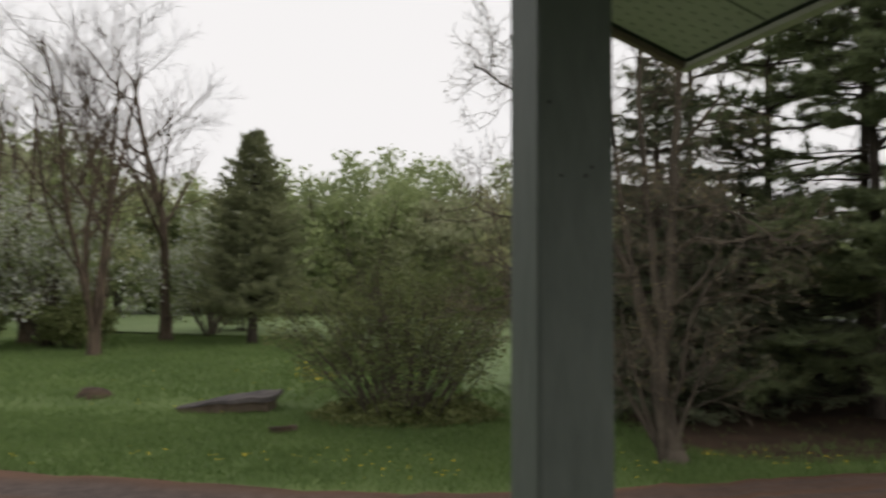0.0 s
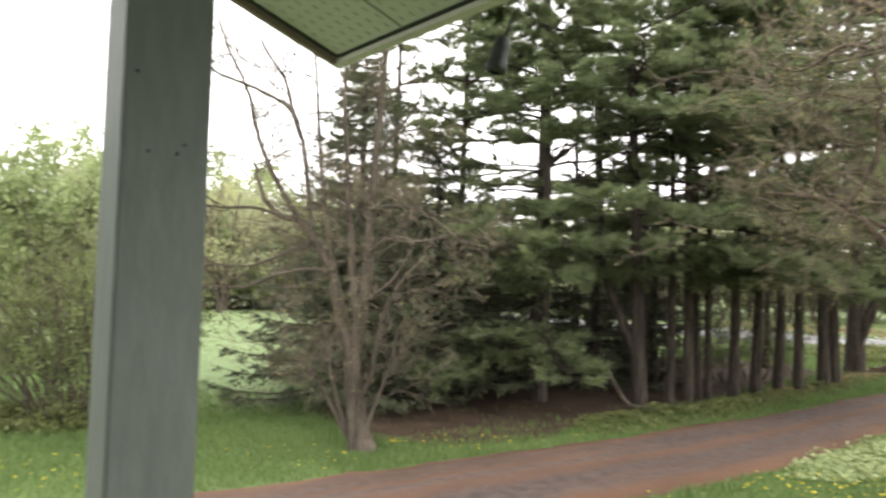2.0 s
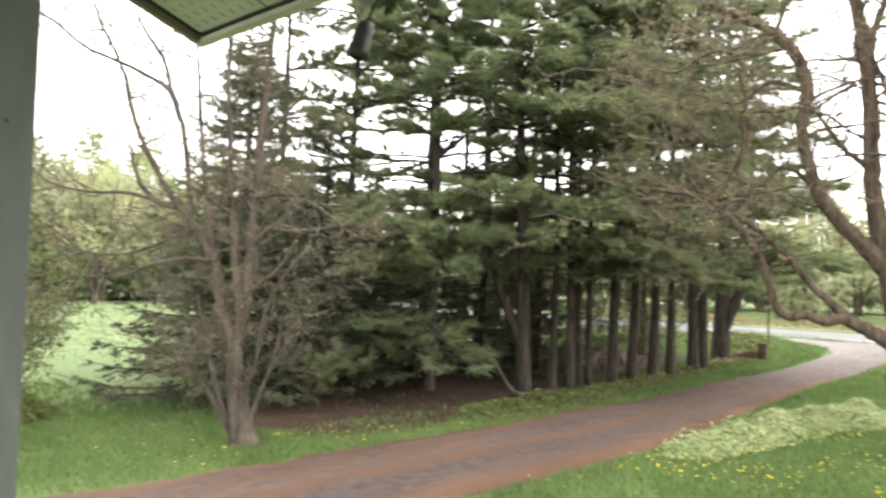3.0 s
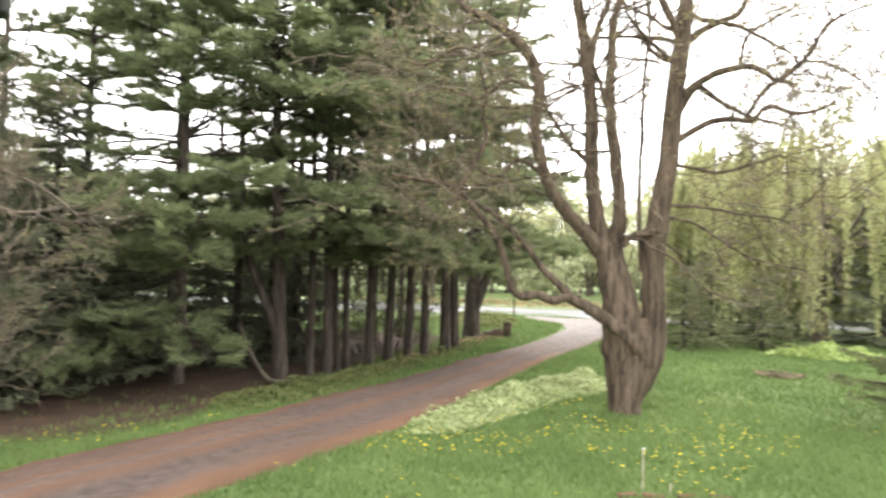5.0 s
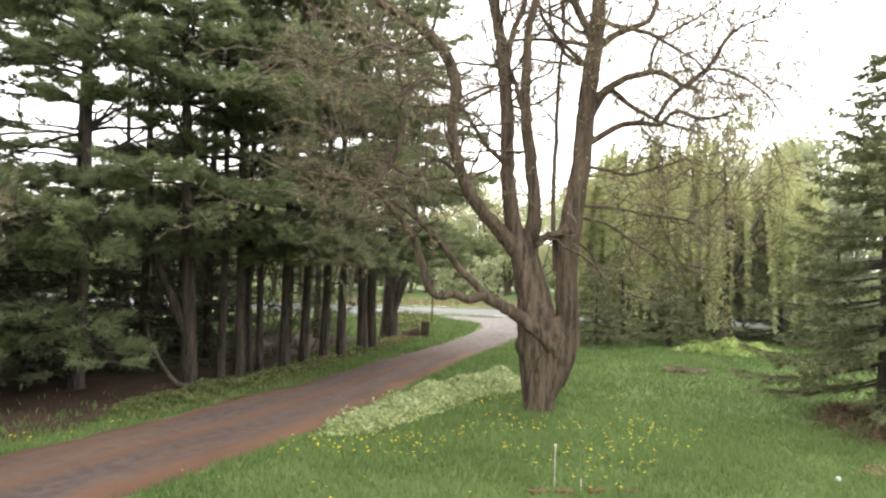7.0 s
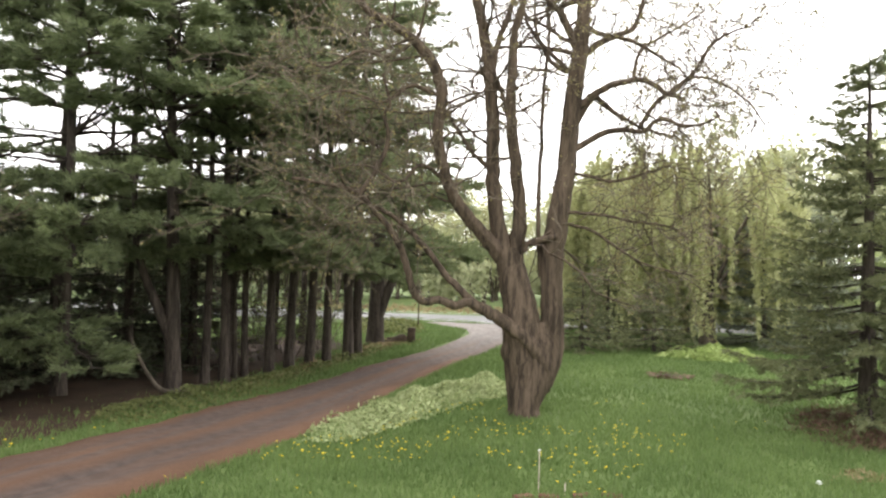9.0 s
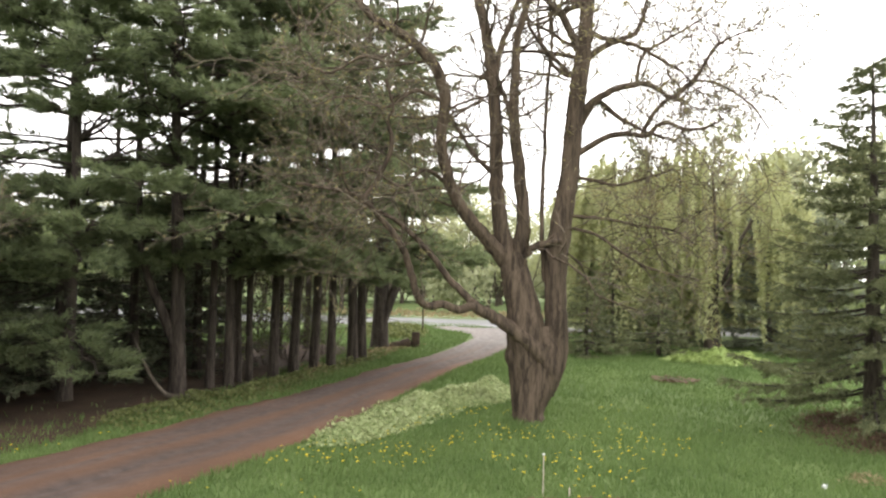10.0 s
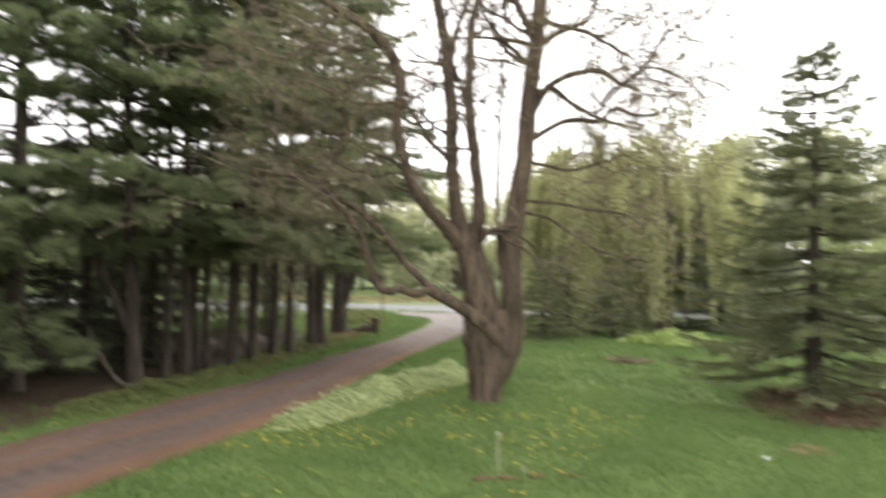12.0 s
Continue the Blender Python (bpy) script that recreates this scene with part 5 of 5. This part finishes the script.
cover("dry_grass_tuft", "dry", [(17.6, 13.5, 0), (18.5, 13.6, 0), (20.5, 14.6, 0), (20.2, 15.3, 0), (18.2, 14.8, 0)], 2500, 0.10, 0.025, "dry straw-coloured grass by the logs", "dry grass", 425, 0.0, 0.2, 6)
cover("shrub_foot", "weed", [(-2.3, 12.3, 0), (-1.8, 11.4, 0), (-0.6, 11.1, 0), (0.5, 11.4, 0), (0.9, 12.2, 0), (0, 13, 0), (-1.6, 13, 0)], 6000, 0.35, 0.06, "leafy growth round the foot of the shrub", "weeds", 426, 0.2)


cover("yellow_flowers", "yellow", [(-3.6, 16.2, 0), (-2.6, 16.0, 0), (-2.5, 16.9, 0), (-3.4, 17.1, 0)], 90, 0.45, 0.05, "clump of yellow flowers beside the shrub", "flowers", 429, 0.3)


def far_verge():
    """Straw-coloured growth along the far side of the road."""
    corners = [(-16, 4.2), (0, 4.0), (16, 4.2), (16, 9.5), (0, 10), (-16, 9.5)]
    ring = [tuple(ROAD_MID + ROAD_WAY * a + ROAD_OUT * b) for a, b in corners]
    cover("far_verge_straw", "dry", ring, 9000, 0.30, 0.07, "dry straw-coloured grass along the far verge of the road", "dry grass", 430, 0.0, 0.3, 4)


far_verge()


# ---- small things on the lawn ----
def rough_block(lo, hi, seed, cuts=6, rough=0.03):
    bm = bmesh.new()
    bmesh.ops.create_cube(bm, size=1, matrix=Matrix.LocRotScale([(a + b) / 2 for a, b in zip(lo, hi)], None, [b - a for a, b in zip(lo, hi)]))
    bmesh.ops.subdivide_edges(bm, edges=bm.edges[:], cuts=cuts, use_grid_fill=True)
    for v in bm.verts:
        v.co += Vector([noise.noise(v.co * 3 + Vector((seed + k * 9, 0, 0))) for k in range(3)]) * rough
    me = bpy.data.meshes.new("block")
    bm.to_mesh(me)
    bm.free()
    return me


slab = thing("stone_slab", -3.72, 12.75, -0.03, 14, "long weathered flat slab lying tilted on the lawn", "slab")
def slab_layer(lo, hi, seed):
    """One layer of the slab: narrower and lower towards its pointed end."""
    me = rough_block(lo, hi, seed, 8, 0.05)
    for v in me.vertices:
        f = min(1.0, max(0.0, (v.co.x + 0.84) / 1.1))
        v.co.y *= 0.25 + 0.75 * f
        v.co.z *= 0.35 + 0.65 * f
        v.co.x += 0.25 * v.co.y
    return me


part("block", slab_layer((-0.80, -0.30, 0.0), (0.70, 0.42, 0.22), 3), "slab_side", slab)
part("top", slab_layer((-0.84, -0.40, 0.20), (0.80, 0.48, 0.27), 3), "slab", slab, "dark weathered top")
scrap = thing("wood_scrap", -2.43, 10.95, -0.03, 20, "small dark piece of rotting wood in the grass", "wood")
part("piece", rough_block((-0.19, -0.06, 0.0), (0.12, 0.06, 0.08), 8, 4, 0.04), "log", scrap)
part("chip", rough_block((0.10, -0.04, 0.03), (0.21, 0.04, 0.10), 12, 3, 0.03), "slab_side", scrap, "paler broken end")
mound = thing("low_stump", -6.72, 14.15, -0.03, 0, "low mossy stump in the grass", "stump")
g = Geo()
tube(g, [(0, 0, 0), (0, 0, 0.08), (0, 0, 0.15), (0.01, 0, 0.17)], [0.34, 0.29, 0.22, 0.02], 12)
part("wood", g, "log", mound)


def fire_ring():
    rng = np.random.default_rng(500)
    ob = thing("fire_ring", 17.25, 5.1, -0.03, 0, "low ring of stones and ashes on the lawn", "fire ring")
    for k in range(11):
        a = k * 6.28 / 11
        c = Vector((0.42 * math.cos(a), 0.42 * math.sin(a), 0.05))
        s = rng.uniform(0.07, 0.11)
        part("stone", rough_block((c.x - s, c.y - s, 0.0), (c.x + s, c.y + s, 0.03 + s * 0.4), k * 3, 3, 0.07), "brush", ob)
    g = Geo()
    tube(g, [(0, 0, 0.0), (0, 0, 0.05), (0, 0, 0.06)], [0.42, 0.36, 0.01], 14)
    part("ashes", g, "litter", ob, "brown ashes and soil")


fire_ring()


def log(x, y, length, r, rz, rx, z, seed, label):
    rng = np.random.default_rng(seed)
    ob = thing("log", x, y, z, rz, label, "log", "logs by the drive")
    g = Geo()
    s = np.linspace(-0.5, 0.5, 7)
    pts = np.stack([s * length, rng.normal(0, 0.02, 7), r + rx * s], 1)
    pts = np.vstack([pts[:1], pts, pts[-1:]])
    rad = np.r_[0.01, r * rng.uniform(0.85, 1.1, 7), 0.01]
    tube(g, pts, rad, 10)
    part("wood", g, "log", ob)


log(18.75, 14.2, 0.6, 0.13, -20, 0.1, -0.02, 510, "short dark sawn log beside the drive")
log(18.3, 14.15, 0.3, 0.08, 110, 0.0, -0.02, 512, "short weathered log stub beside the drive")
stump = thing("log", 19.25, 14.0, -0.05, 0, "dark sawn log standing on end beside the drive", "log", "logs by the drive")
g = Geo()
tube(g, [(0, 0, 0), (0, 0, 0.02), (0.01, 0.01, 0.26), (0.02, 0, 0.5), (0.02, 0, 0.52), (0.02, 0, 0.52)], [0.15, 0.15, 0.135, 0.13, 0.11, 0.005], 12, 0.04, np.random.default_rng(513))
part("wood", g, "log", stump)
# the dropped limb at the foot of the first pine
ob = thing("fallen_limb", 7.85, 10.85, -0.02, 0, "bare grey curved limb leaning on the pines", "branch")
g = Geo()
tube(g, smooth_line([(0.75, 0.1, 0.06), (0.3, 0.0, 0.10), (0.0, -0.05, 0.35), (-0.25, 0.0, 0.8), (-0.35, 0.05, 1.1)], 14), np.linspace(0.055, 0.02, 14), 7)
part("wood", g, "grey_bark", ob)

stake = thing("garden_stake", 7.23, 3.25, -0.05, 0, "thin bleached wooden stake in the lawn", "stake")
g = Geo()
tube(g, [(0, 0, 0), (0.003, 0, 0.25), (0.006, 0.002, 0.47), (0.006, 0.002, 0.475)], [0.008, 0.007, 0.006, 0.002], 6)
part("stick", g, "stake", stake)
part("tip", Geo().box((-0.006, -0.008, 0.462), (0.02, 0.008, 0.478)), "litterbag", stake, "pale weathered top", smooth=False)
short = thing("garden_stake", 7.36, 3.02, -0.05, 0, "short bleached wooden stake in the lawn", "stake")
g = Geo()
tube(g, [(0, 0, 0), (0.003, 0, 0.12), (0.006, 0.002, 0.16)], [0.01, 0.01, 0.004], 6)
part("stick", g, "stake", short)
brick_mesh = bevelled_box((-0.10, -0.05, 0.0), (0.10, 0.05, 0.06), 0.006)
for k, (x, y, rz) in enumerate(((7.0, 3.30, -30), (7.16, 3.10, -70), (7.40, 2.86, -38), (7.60, 2.62, -80))):
    b = thing("garden_brick", x, y, -0.045, rz, "old red brick half sunk in the grass", "brick", "bricks edging the bed")
    part("brick", brick_mesh, "brick", b)

cup = thing("crumpled_paper", 9.5, 1.0, -0.01, 0, "small crumpled white litter in the grass", "litter")
part("paper", rough_block((-0.03, -0.02, 0), (0.03, 0.02, 0.04), 21, 4, 0.04), "litterbag", cup)
cover("dry_tuft", "dry", [(9.85, 0.95, 0), (9.8, 0.5, 0), (10.3, 0.35, 0), (10.4, 0.85, 0)], 500, 0.20, 0.012, "tuft of dry straw-coloured stalks", "dry grass", 520, 0.0, 0.2, 12)

post = thing("marker_post", 24.6, 17.7, -0.05, 0, "thin dark marker post on the road verge", "post")
g = Geo()
tube(g, [(0, 0, 0), (0, 0, 1.0), (0, 0, 1.5), (0, 0, 1.51)], [0.03, 0.03, 0.03, 0.005], 8)
part("pole", g, "log", post)


def far_house():
    ob = thing("white_house", -27.0, 36.0, -0.05, 25, "white house half hidden behind trees", "house")
    part("wall", Geo().box((-4, -3, 0), (4, 3, 3.2)), "house_far", ob, smooth=False)
    g = Geo()
    g.add([(-4.3, -3.4, 3.1), (4.3, -3.4, 3.1), (4.3, 0, 5.2), (-4.3, 0, 5.2), (-4.3, 3.4, 3.1), (4.3, 3.4, 3.1)], [(0, 1, 2, 3), (3, 2, 5, 4)])
    g.add([(-4, -3, 3.2), (-4, 3, 3.2), (-4, 0, 5.1), (4, -3, 3.2), (4, 3, 3.2), (4, 0, 5.1)], [(0, 1, 2), (3, 5, 4)])
    part("roof", g, "shingle", ob, smooth=False)


far_house()
